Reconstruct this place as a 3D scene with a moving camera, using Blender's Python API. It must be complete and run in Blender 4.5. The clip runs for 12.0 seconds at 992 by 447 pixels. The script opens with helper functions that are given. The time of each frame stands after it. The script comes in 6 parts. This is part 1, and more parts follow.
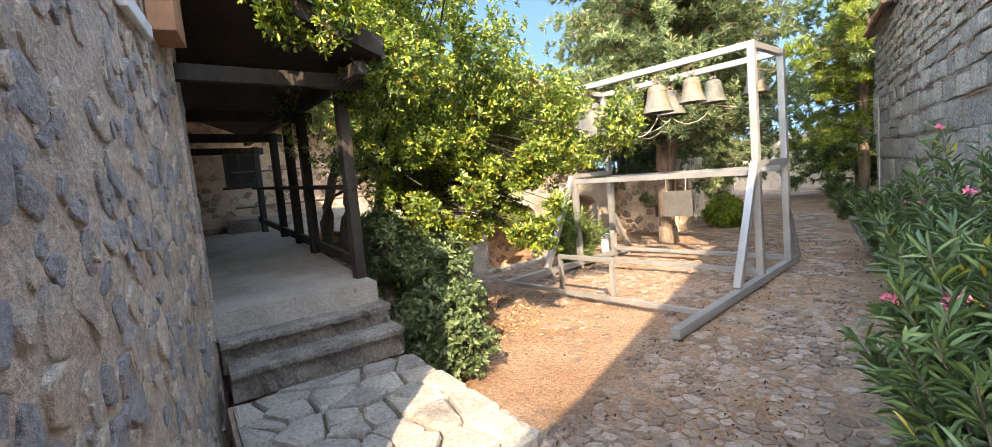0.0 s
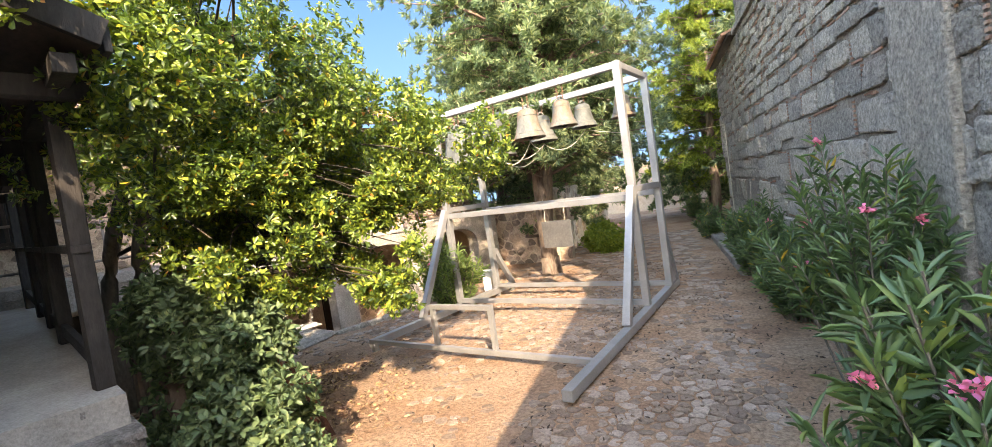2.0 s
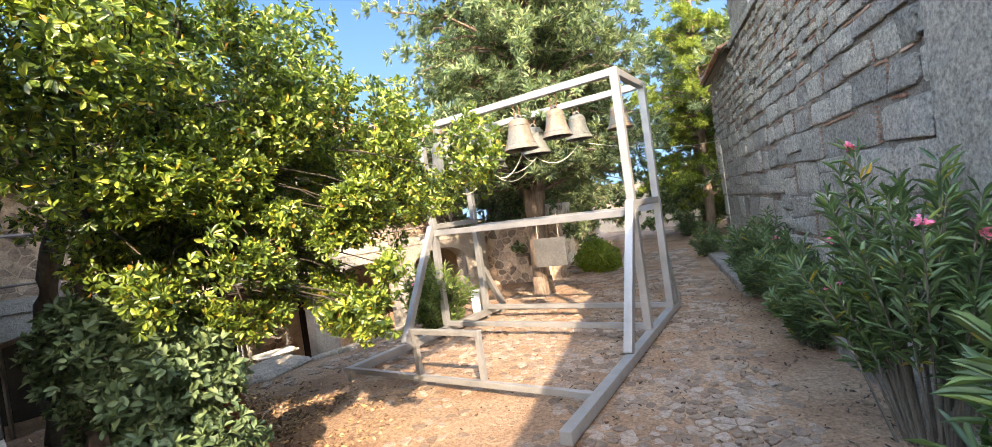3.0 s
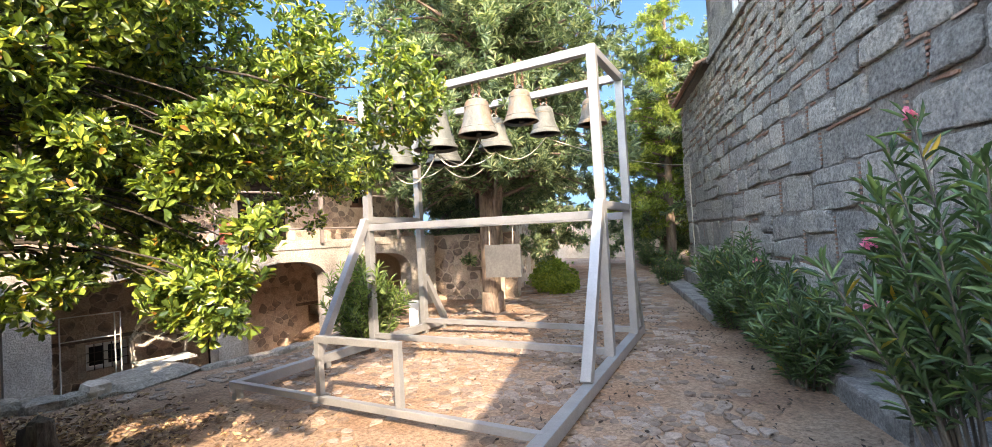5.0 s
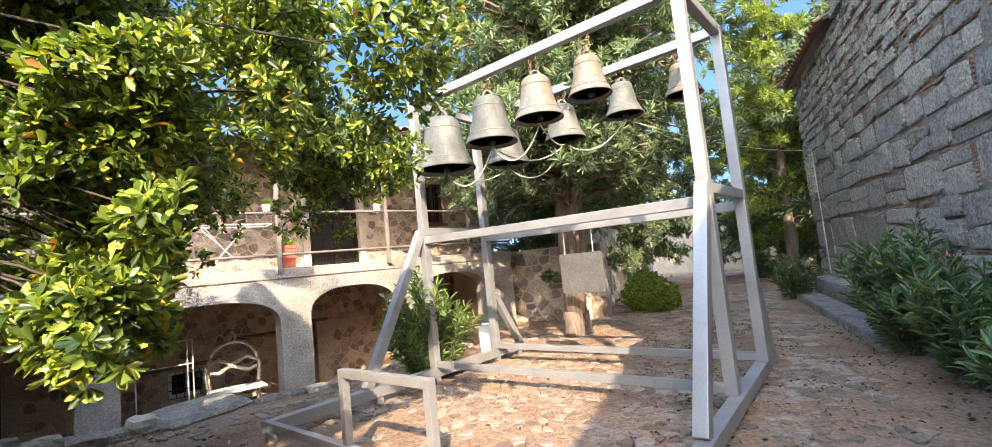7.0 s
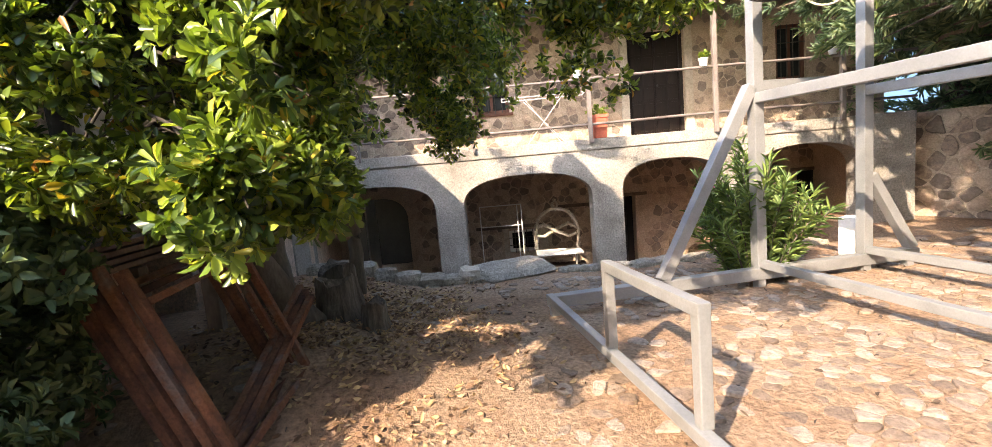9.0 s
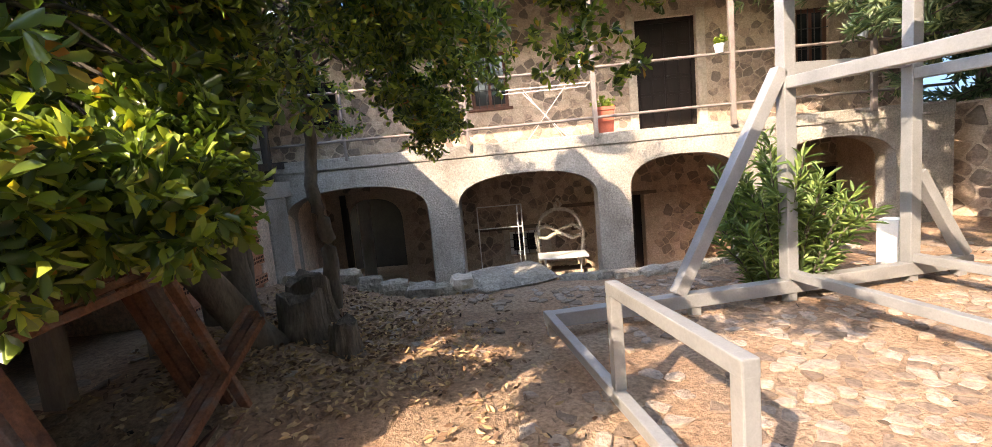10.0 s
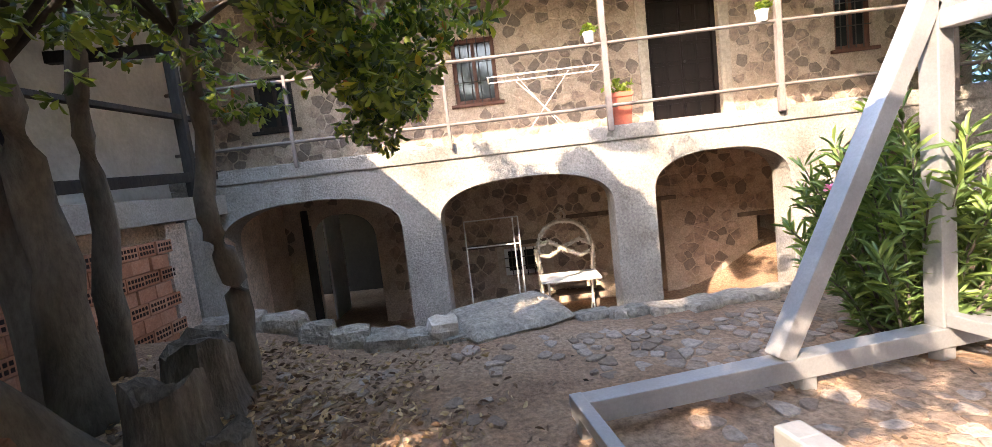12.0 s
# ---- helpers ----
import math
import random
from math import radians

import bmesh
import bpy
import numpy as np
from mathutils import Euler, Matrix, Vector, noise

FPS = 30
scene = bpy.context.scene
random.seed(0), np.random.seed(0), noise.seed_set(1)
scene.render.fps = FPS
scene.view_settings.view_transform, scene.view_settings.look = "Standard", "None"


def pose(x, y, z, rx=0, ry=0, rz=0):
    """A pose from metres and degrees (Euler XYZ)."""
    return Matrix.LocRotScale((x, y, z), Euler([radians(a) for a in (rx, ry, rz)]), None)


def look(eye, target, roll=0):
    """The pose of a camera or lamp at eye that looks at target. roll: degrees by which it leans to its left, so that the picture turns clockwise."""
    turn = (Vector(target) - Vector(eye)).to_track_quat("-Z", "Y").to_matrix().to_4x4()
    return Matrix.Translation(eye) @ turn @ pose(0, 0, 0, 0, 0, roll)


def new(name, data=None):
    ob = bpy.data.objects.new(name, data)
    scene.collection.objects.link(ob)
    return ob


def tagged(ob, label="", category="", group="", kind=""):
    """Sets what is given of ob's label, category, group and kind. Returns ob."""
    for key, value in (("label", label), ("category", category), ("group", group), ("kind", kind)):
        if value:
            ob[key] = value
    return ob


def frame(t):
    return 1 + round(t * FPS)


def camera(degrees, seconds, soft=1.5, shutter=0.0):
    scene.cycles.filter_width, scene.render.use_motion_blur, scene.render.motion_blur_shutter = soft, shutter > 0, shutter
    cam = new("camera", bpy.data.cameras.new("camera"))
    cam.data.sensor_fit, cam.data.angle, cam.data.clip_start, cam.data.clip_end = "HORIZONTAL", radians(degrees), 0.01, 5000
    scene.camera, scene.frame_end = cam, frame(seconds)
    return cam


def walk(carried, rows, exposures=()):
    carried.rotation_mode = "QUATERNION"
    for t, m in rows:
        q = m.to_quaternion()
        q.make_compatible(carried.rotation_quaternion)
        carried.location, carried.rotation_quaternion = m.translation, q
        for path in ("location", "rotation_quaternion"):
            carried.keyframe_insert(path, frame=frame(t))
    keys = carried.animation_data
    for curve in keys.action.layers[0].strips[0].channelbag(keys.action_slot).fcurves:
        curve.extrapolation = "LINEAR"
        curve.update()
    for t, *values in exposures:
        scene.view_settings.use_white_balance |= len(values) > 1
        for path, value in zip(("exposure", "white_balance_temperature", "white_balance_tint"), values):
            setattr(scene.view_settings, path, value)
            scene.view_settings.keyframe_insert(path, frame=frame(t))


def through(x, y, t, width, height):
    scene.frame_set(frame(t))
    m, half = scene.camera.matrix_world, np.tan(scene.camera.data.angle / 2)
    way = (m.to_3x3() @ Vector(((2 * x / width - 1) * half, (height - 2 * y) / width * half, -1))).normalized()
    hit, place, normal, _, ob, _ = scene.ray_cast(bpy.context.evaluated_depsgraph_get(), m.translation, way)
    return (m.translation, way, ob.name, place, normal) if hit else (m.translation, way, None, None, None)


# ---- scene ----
cam = camera(92.9, 12.0, 0.5)
PATH = [
    (0, (6.738, -8.182, 2.262), (5.227, -6.884, 2.076), -5.5),
    (0.5, (6.606, -7.902, 2.262), (5.116, -6.578, 2.101), -4.5),
    (1, (6.482, -7.56, 2.271), (5.266, -5.978, 2.128), -7.4),
    (1.5, (6.305, -7.281, 2.311), (5.098, -5.691, 2.181), -8.5),
    (2, (6.182, -7.085, 2.261), (5.023, -5.458, 2.156), -8.3),
    (2.5, (6.01, -6.875, 2.255), (4.896, -5.215, 2.204), -8.9),
    (4.5, (5.528, -5.792, 1.858), (4.439, -4.115, 1.818), -2.6),
    (5, (5.361, -5.562, 1.8), (4.397, -3.811, 1.852), -3.3),
    (5.5, (5.234, -5.301, 1.733), (4.278, -3.558, 1.957), -4.0),
    (6, (5.112, -4.918, 1.643), (4.098, -3.224, 1.965), -3.6),
    (6.5, (5.046, -4.716, 1.645), (3.987, -3.05, 1.967), -3.3),
    (7, (4.953, -4.418, 1.609), (3.686, -2.88, 1.782), -5.8),
    (7.5, (4.881, -4.173, 1.628), (3.226, -3.051, 1.613), -5.0),
    (9.5, (4.064, -3.314, 1.549), (2.098, -3.029, 1.318), -5.1),
    (10, (3.75, -3.211, 1.556), (1.786, -2.916, 1.318), -5.3),
    (10.5, (3.325, -3.07, 1.544), (1.362, -2.77, 1.31), -4.9),
    (11, (2.952, -3.034, 1.518), (0.994, -2.693, 1.294), -4.1),
    (11.5, (2.56, -2.965, 1.485), (0.604, -2.618, 1.262), -4.4),
    (12, (2.222, -2.975, 1.476), (0.261, -2.638, 1.276), -6.6),
]
walk(cam, [(t, look(eye, target, roll)) for t, eye, target, roll in PATH], [(0, 3.42, 8600, 16), (2.5, 3.42, 8350, 16), (4.5, 3.5, 7900, 17), (7.0, 3.38, 7650, 16), (9.5, 3.52, 7850, 17), (10.5, 3.45, 8000, 19), (12, 3.9, 7700, 20)])

# ---- world, sun ----
SUN_TRAVEL = Vector((-0.687, 0.726, 0)).normalized() * math.cos(radians(34)) + Vector((0, 0, -math.sin(radians(34))))
world = bpy.data.worlds.new("sky")
scene.world = world
world.use_nodes = True
wn = world.node_tree.nodes
sky = wn.new("ShaderNodeTexSky")
sky.sky_type, sky.sun_disc = "NISHITA", False
sky.sun_elevation = radians(34)
sky.sun_rotation = math.atan2(-SUN_TRAVEL.x, -SUN_TRAVEL.y)
sky.air_density, sky.dust_density, sky.ozone_density = 1.3, 0.9, 1.3
hue = wn.new("ShaderNodeHueSaturation")
hue.inputs["Saturation"].default_value = 1.1
world.node_tree.links.new(sky.outputs[0], hue.inputs["Color"])
world.node_tree.links.new(hue.outputs[0], wn["Background"].inputs[0])
wn["Background"].inputs[1].default_value = 0.15
sun = new("sun", bpy.data.lights.new("sun", "SUN"))
sun.data.energy, sun.data.angle, sun.data.color = 1.4, radians(0.53), (1.0, 0.91, 0.77)
sun.matrix_world = look((0, 0, 30), Vector((0, 0, 30)) + SUN_TRAVEL)

# blue northern sky far beyond the hills, as a plain backdrop
air = bpy.data.materials.new("blue_sky")
air.use_nodes = True
an = air.node_tree.nodes
for node in list(an):
    if node.type == "BSDF_PRINCIPLED":
        an.remove(node)
glow, geo, sep, high, tone = (an.new(k) for k in ("ShaderNodeEmission", "ShaderNodeTexCoord", "ShaderNodeSeparateXYZ", "ShaderNodeMapRange", "ShaderNodeValToRGB"))
high.inputs["From Max"].default_value = 260.0
tone.color_ramp.elements[0].color, tone.color_ramp.elements[1].color = (0.05, 0.105, 0.19, 1), (0.011, 0.042, 0.135, 1)
for a, b in ((geo.outputs["Object"], sep.inputs[0]), (sep.outputs["Z"], high.inputs[0]), (high.outputs[0], tone.inputs[0]), (tone.outputs[0], glow.inputs[0]), (glow.outputs[0], an["Material Output"].inputs[0])):
    air.node_tree.links.new(a, b)
glow.inputs[1].default_value = 1.0
bv = [(420 * math.sin(radians(a)), 420 * math.cos(radians(a)), z) for z in (-10, 380) for a in range(-100, 41, 5)]
bmesh_ = bpy.data.meshes.new("backdrop")
bmesh_.from_pydata(bv, [], [(i, i + 1, i + 30, i + 29) for i in range(28)])
bmesh_.materials.append(air)
tagged(new("backdrop", bmesh_), "clear deep blue sky", "sky", kind="structure")

# ---- materials ----


def surf(name, cols, scale=3.0, rough=0.85, bump=0.3, fine=40.0, metal=0.0, obj=0.0, island=0.0, stretch=(1, 1, 1), grain=0.25, spec=0.3, dist=0.02):
    """A surface: colours blended by broad noise, darkened by fine grain, with relief."""
    m = bpy.data.materials.new(name)
    m.use_nodes = True
    nt = m.node_tree
    n, l = nt.nodes, nt.links
    b = n["Principled BSDF"]
    tc, mp = n.new("ShaderNodeTexCoord"), n.new("ShaderNodeMapping")
    mp.inputs["Scale"].default_value = stretch
    l.new(tc.outputs["Object"], mp.inputs[0])
    vec = mp.outputs[0]
    if obj:
        oi = n.new("ShaderNodeObjectInfo")
        off = n.new("ShaderNodeVectorMath")
        off.operation = "MULTIPLY_ADD"
        sc = n.new("ShaderNodeVectorMath")
        sc.operation = "SCALE"
        sc.inputs[0].default_value = (31.0, 17.0, 23.0)
        l.new(oi.outputs["Random"], sc.inputs["Scale"])
        off.operation = "ADD"
        l.new(vec, off.inputs[0])
        l.new(sc.outputs[0], off.inputs[1])
        vec = off.outputs[0]
    n1 = n.new("ShaderNodeTexNoise")
    n1.inputs["Scale"].default_value, n1.inputs["Detail"].default_value, n1.inputs["Roughness"].default_value = scale, 6, 0.62
    l.new(vec, n1.inputs["Vector"])
    ramp = n.new("ShaderNodeValToRGB")
    e = ramp.color_ramp.elements
    while len(e) < len(cols):
        e.new(0.5)
    for i, c in enumerate(cols):
        e[i].position = 0.3 + 0.42 * i / max(1, len(cols) - 1)
        e[i].color = (*c, 1)
    fac = n1.outputs["Fac"]
    if obj or island:
        src = oi.outputs["Random"] if obj else n.new("ShaderNodeNewGeometry").outputs["Random Per Island"]
        ma = n.new("ShaderNodeMath")
        ma.operation = "MULTIPLY_ADD"
        l.new(src, ma.inputs[0])
        ma.inputs[1].default_value = obj or island
        ma.inputs[2].default_value = -0.5 * (obj or island)
        ad = n.new("ShaderNodeMath")
        l.new(ma.outputs[0], ad.inputs[0])
        l.new(fac, ad.inputs[1])
        fac = ad.outputs[0]
    l.new(fac, ramp.inputs[0])
    n2 = n.new("ShaderNodeTexNoise")
    n2.inputs["Scale"].default_value, n2.inputs["Detail"].default_value, n2.inputs["Roughness"].default_value = fine, 5, 0.7
    l.new(vec, n2.inputs["Vector"])
    mr = n.new("ShaderNodeMapRange")
    mr.inputs["From Min"].default_value, mr.inputs["From Max"].default_value = 0.3, 0.7
    mr.inputs["To Min"].default_value, mr.inputs["To Max"].default_value = 1 - grain, 1 + grain * 0.6
    l.new(n2.outputs["Fac"], mr.inputs[0])
    mx = n.new("ShaderNodeVectorMath")
    mx.operation = "SCALE"
    l.new(ramp.outputs[0], mx.inputs[0])
    l.new(mr.outputs[0], mx.inputs["Scale"])
    l.new(mx.outputs[0], b.inputs["Base Color"])
    b.inputs["Roughness"].default_value, b.inputs["Metallic"].default_value = rough, metal
    b.inputs["Specular IOR Level"].default_value = spec
    if bump:
        hs = n.new("ShaderNodeMath")
        hs.operation = "MULTIPLY_ADD"
        l.new(n1.outputs["Fac"], hs.inputs[0])
        hs.inputs[1].default_value = 1.2
        l.new(n2.outputs["Fac"], hs.inputs[2])
        bp = n.new("ShaderNodeBump")
        bp.inputs["Strength"].default_value, bp.inputs["Distance"].default_value = bump, dist
        l.new(hs.outputs[0], bp.inputs["Height"])
        l.new(bp.outputs[0], b.inputs["Normal"])
    return m


def leaf_surf(name, cols, spots=(), rough=0.45, through=0.35):
    """Leaves: each leaf its own shade, with light passing through."""
    m = bpy.data.materials.new(name)
    m.use_nodes = True
    nt = m.node_tree
    n, l = nt.nodes, nt.links
    b = n["Principled BSDF"]
    g = n.new("ShaderNodeNewGeometry")
    ramp = n.new("ShaderNodeValToRGB")
    e = ramp.color_ramp.elements
    while len(e) < len(cols):
        e.new(0.5)
    for i, (p, c) in enumerate(cols):
        e[i].position, e[i].color = p, (*c, 1)
    l.new(g.outputs["Random Per Island"], ramp.inputs[0])
    l.new(ramp.outputs[0], b.inputs["Base Color"])
    b.inputs["Roughness"].default_value = rough
    b.inputs["Specular IOR Level"].default_value = 0.5
    t = n.new("ShaderNodeBsdfTranslucent")
    gain = n.new("ShaderNodeVectorMath")
    gain.operation = "MULTIPLY"
    gain.inputs[1].default_value = (1.5, 1.6, 0.7)
    l.new(ramp.outputs[0], gain.inputs[0])
    l.new(gain.outputs[0], t.inputs[0])
    mix = n.new("ShaderNodeMixShader")
    mix.inputs[0].default_value = through
    l.new(b.outputs[0], mix.inputs[1])
    l.new(t.outputs[0], mix.inputs[2])
    l.new(mix.outputs[0], n["Material Output"].inputs[0])
    return m


EARTH = surf("earth", [(0.235, 0.136, 0.085), (0.325, 0.2, 0.126), (0.385, 0.262, 0.178), (0.29, 0.186, 0.124)], 0.9, 0.95, 1.0, 26, grain=0.55, dist=0.05)
COBBLE = surf("cobble", [(0.205, 0.145, 0.108), (0.285, 0.212, 0.162), (0.365, 0.29, 0.235)], 3.0, 0.85, 0.8, 30, obj=0.6, grain=0.45, dist=0.03)
COBBLES = surf("cobbles_far", [(0.205, 0.145, 0.108), (0.285, 0.212, 0.162), (0.365, 0.29, 0.235)], 3.0, 0.85, 0.8, 30, island=0.6, grain=0.45, dist=0.03)
SLAB = surf("paving_slab", [(0.21, 0.19, 0.165), (0.30, 0.275, 0.24), (0.40, 0.36, 0.305)], 2.5, 0.8, 0.45, 35, obj=0.35, grain=0.45)
CONCRETE = surf("concrete", [(0.26, 0.235, 0.205), (0.35, 0.32, 0.28), (0.42, 0.385, 0.34)], 1.8, 0.85, 0.35, 45, grain=0.3)
STEPSTONE = surf("worn_cement", [(0.14, 0.125, 0.11), (0.27, 0.245, 0.215), (0.38, 0.35, 0.31)], 4.5, 0.9, 0.9, 40, grain=0.5, dist=0.03)
MORTAR = surf("mortar", [(0.57, 0.425, 0.33), (0.72, 0.555, 0.44), (0.83, 0.675, 0.555)], 5.0, 0.95, 1.0, 30, grain=0.4, dist=0.05)
RUBBLE = surf("rubble_stone", [(0.43, 0.395, 0.385), (0.55, 0.475, 0.425), (0.67, 0.535, 0.43), (0.77, 0.62, 0.49)], 8.0, 0.88, 1.0, 34, obj=0.75, grain=0.4, dist=0.04)
RUBBLES = surf("rubble_stone_far", [(0.43, 0.395, 0.385), (0.55, 0.475, 0.425), (0.67, 0.535, 0.43), (0.77, 0.62, 0.49)], 8.0, 0.88, 1.0, 34, island=0.75, grain=0.4, dist=0.04)
GOLDSTONE = surf("warm_rubble", [(0.22, 0.172, 0.142), (0.34, 0.255, 0.2), (0.45, 0.335, 0.25), (0.53, 0.41, 0.31)], 7.0, 0.9, 1.0, 34, obj=0.6, grain=0.3)
GOLDSTONES = surf("warm_rubble_far", [(0.22, 0.172, 0.142), (0.34, 0.255, 0.2), (0.45, 0.335, 0.25), (0.53, 0.41, 0.31)], 7.0, 0.9, 1.0, 34, island=0.6, grain=0.3)
GOLDMORTAR = surf("pointed_mortar", [(0.414, 0.319, 0.237), (0.504, 0.396, 0.303), (0.571, 0.462, 0.363)], 4.0, 0.95, 0.8, 34, grain=0.4, dist=0.03)
ASHLAR = surf("grey_limestone", [(0.29, 0.266, 0.238), (0.377, 0.342, 0.306), (0.452, 0.408, 0.358), (0.517, 0.464, 0.401)], 6.0, 0.88, 1.0, 26, obj=0.5, grain=0.65, dist=0.08)
ASHLARS = surf("grey_limestone_far", [(0.312, 0.281, 0.248), (0.398, 0.36, 0.315), (0.484, 0.434, 0.373)], 6.0, 0.88, 1.0, 26, island=0.5, grain=0.65, dist=0.08)
LIMEJOINT = surf("lime_joint", [(0.19, 0.155, 0.13), (0.28, 0.24, 0.205), (0.37, 0.33, 0.285)], 6.0, 0.95, 1.0, 40, grain=0.5, dist=0.05)
BRICKSLIP = surf("brick_sliver", [(0.23, 0.12, 0.085), (0.33, 0.185, 0.13), (0.38, 0.25, 0.19)], 6, 0.9, 0.5, 40, island=0.4)
PLASTER = surf("grey_render", [(0.225, 0.2, 0.17), (0.315, 0.288, 0.25), (0.39, 0.358, 0.316), (0.44, 0.405, 0.362)], 1.3, 0.92, 0.9, 34, grain=0.4, dist=0.04)
WHITEWASH = surf("whitewash", [(0.56, 0.55, 0.53), (0.68, 0.67, 0.65), (0.76, 0.75, 0.73)], 1.6, 0.9, 0.45, 18, grain=0.15)
LIMEWALL = surf("lime_plaster", [(0.40, 0.33, 0.25), (0.53, 0.45, 0.36), (0.62, 0.55, 0.46)], 1.4, 0.92, 0.6, 18, grain=0.3, dist=0.05)
DARKWOOD = surf("dark_wood", [(0.02, 0.016, 0.014), (0.035, 0.03, 0.026), (0.065, 0.056, 0.05)], 2.0, 0.8, 0.4, 30, stretch=(1, 1, 0.25), grain=0.4)
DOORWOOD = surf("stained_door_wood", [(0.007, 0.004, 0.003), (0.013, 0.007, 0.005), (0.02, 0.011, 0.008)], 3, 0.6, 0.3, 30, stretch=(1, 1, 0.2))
REDWOOD = surf("red_brown_wood", [(0.07, 0.03, 0.02), (0.12, 0.05, 0.033), (0.16, 0.075, 0.05)], 3, 0.65, 0.3, 30, stretch=(1, 1, 0.2))
ROOFBOARD = surf("roof_boards", [(0.045, 0.032, 0.025), (0.075, 0.054, 0.042), (0.10, 0.075, 0.06)], 2, 0.9, 0.4, 26, stretch=(0.3, 1, 1), grain=0.35)
BEAMWOOD = surf("weathered_beam", [(0.11, 0.08, 0.06), (0.17, 0.13, 0.10), (0.24, 0.19, 0.15)], 3, 0.9, 0.5, 30, stretch=(1, 1, 0.3))
RAILPAINT = surf("brown_rail_paint", [(0.12, 0.095, 0.085), (0.18, 0.15, 0.135), (0.22, 0.19, 0.17)], 4, 0.55, 0.1, 60, grain=0.2)
SILVER = surf("silver_paint", [(0.215, 0.22, 0.222), (0.275, 0.278, 0.28), (0.325, 0.326, 0.325)], 2.2, 0.42, 0.08, 60, metal=0.35, grain=0.12, spec=0.5)
BRONZE = surf("bell_bronze", [(0.07, 0.075, 0.068), (0.11, 0.115, 0.104), (0.15, 0.148, 0.13), (0.17, 0.115, 0.072)], 3.5, 0.68, 0.2, 40, metal=0.1, obj=0.3, grain=0.25, stretch=(1, 1, 0.5))
RUST = surf("rust", [(0.07, 0.036, 0.025), (0.14, 0.062, 0.036), (0.21, 0.092, 0.05), (0.18, 0.13, 0.105)], 5, 0.9, 0.5, 50, grain=0.4, obj=0.25)
CHAIN = surf("rusty_chain", [(0.10, 0.05, 0.035), (0.18, 0.09, 0.06), (0.14, 0.10, 0.08)], 20, 0.8, 0.3, 80)
IRON = surf("dark_iron", [(0.05, 0.048, 0.045), (0.09, 0.085, 0.08)], 6, 0.6, 0.2, 50, metal=0.5)
PLATE = surf("grey_steel_plate", [(0.09, 0.088, 0.085), (0.12, 0.117, 0.113), (0.15, 0.146, 0.14)], 2.5, 0.6, 0.1, 40, metal=0.3)
ROPE = surf("pale_rope", [(0.5, 0.46, 0.36), (0.62, 0.58, 0.48)], 60, 0.95, 0.3, 120)
BARK = surf("laurel_bark", [(0.088, 0.074, 0.06), (0.144, 0.125, 0.101), (0.2, 0.176, 0.146)], 4, 0.9, 0.6, 30, stretch=(1, 1, 0.35), grain=0.35)
# darker copy of the laurel bark, the crown's inner shade put into its colour
LIMBBARK = surf("shaded_laurel_twig", [(0.03, 0.026, 0.021), (0.05, 0.043, 0.034), (0.07, 0.062, 0.05)], 5, 0.9, 0.4, 30, grain=0.3)
CONIFERBARK = surf("conifer_bark", [(0.12, 0.085, 0.065), (0.20, 0.15, 0.115), (0.27, 0.21, 0.17)], 5, 0.95, 0.9, 30, stretch=(1, 1, 0.2), grain=0.4, dist=0.04)
STUMPWOOD = surf("stump_wood", [(0.06, 0.05, 0.04), (0.13, 0.11, 0.09), (0.22, 0.19, 0.16)], 9, 0.95, 1.0, 40, stretch=(1, 1, 0.3), grain=0.4)
TILE = surf("roof_tile", [(0.33, 0.17, 0.11), (0.43, 0.24, 0.16), (0.48, 0.32, 0.24)], 5, 0.9, 0.3, 40, island=0.4)
HOLLOWBRICK = surf("hollow_brick", [(0.40, 0.17, 0.10), (0.50, 0.235, 0.145), (0.55, 0.30, 0.2)], 6, 0.9, 0.3, 50, obj=0.3)
# near-black for the bricks' openings, their inner shade put into the colour
DARKHOLE = surf("painted_hole", [(0.03, 0.016, 0.012), (0.05, 0.025, 0.018)], 6, 0.95, 0.0, 50)
TERRACOTTA = surf("terracotta_red", [(0.42, 0.10, 0.06), (0.5, 0.14, 0.085)], 5, 0.8, 0.1, 50, grain=0.15)
WHITEPOT = surf("white_glaze", [(0.72, 0.73, 0.75), (0.8, 0.8, 0.8)], 5, 0.4, 0.0, 50, grain=0.05)
WHITEPAINT = surf("white_paint", [(0.66, 0.66, 0.64), (0.78, 0.78, 0.76)], 4, 0.55, 0.1, 40, grain=0.1)
SHELL = surf("shells", [(0.42, 0.36, 0.28), (0.58, 0.52, 0.43), (0.68, 0.63, 0.54)], 9, 0.7, 0.4, 30, island=0.3)
ROCK = surf("edge_rock", [(0.321, 0.283, 0.231), (0.426, 0.372, 0.305), (0.51, 0.446, 0.358)], 5, 0.92, 1.0, 22, obj=0.3, grain=0.5, dist=0.08)
ORANGEBOARD = surf("orange_board", [(0.36, 0.17, 0.09), (0.42, 0.22, 0.13)], 2, 0.75, 0.1, 30, grain=0.15)
HILL = surf("hill_scrub", [(0.05, 0.07, 0.025), (0.09, 0.115, 0.045), (0.17, 0.16, 0.09)], 0.35, 0.95, 0.8, 2.5, grain=0.5, dist=0.5)
# near-black: the darkness of unlit rooms is put into this colour
INTERIOR = surf("painted_room_dark", [(0.03, 0.027, 0.024), (0.05, 0.045, 0.04)], 3, 0.95, 0.0, 20)
GLASSDARK = surf("window_glass", [(0.02, 0.022, 0.025), (0.03, 0.033, 0.036)], 3, 0.08, 0.0, 20, grain=0.05, spec=0.5)
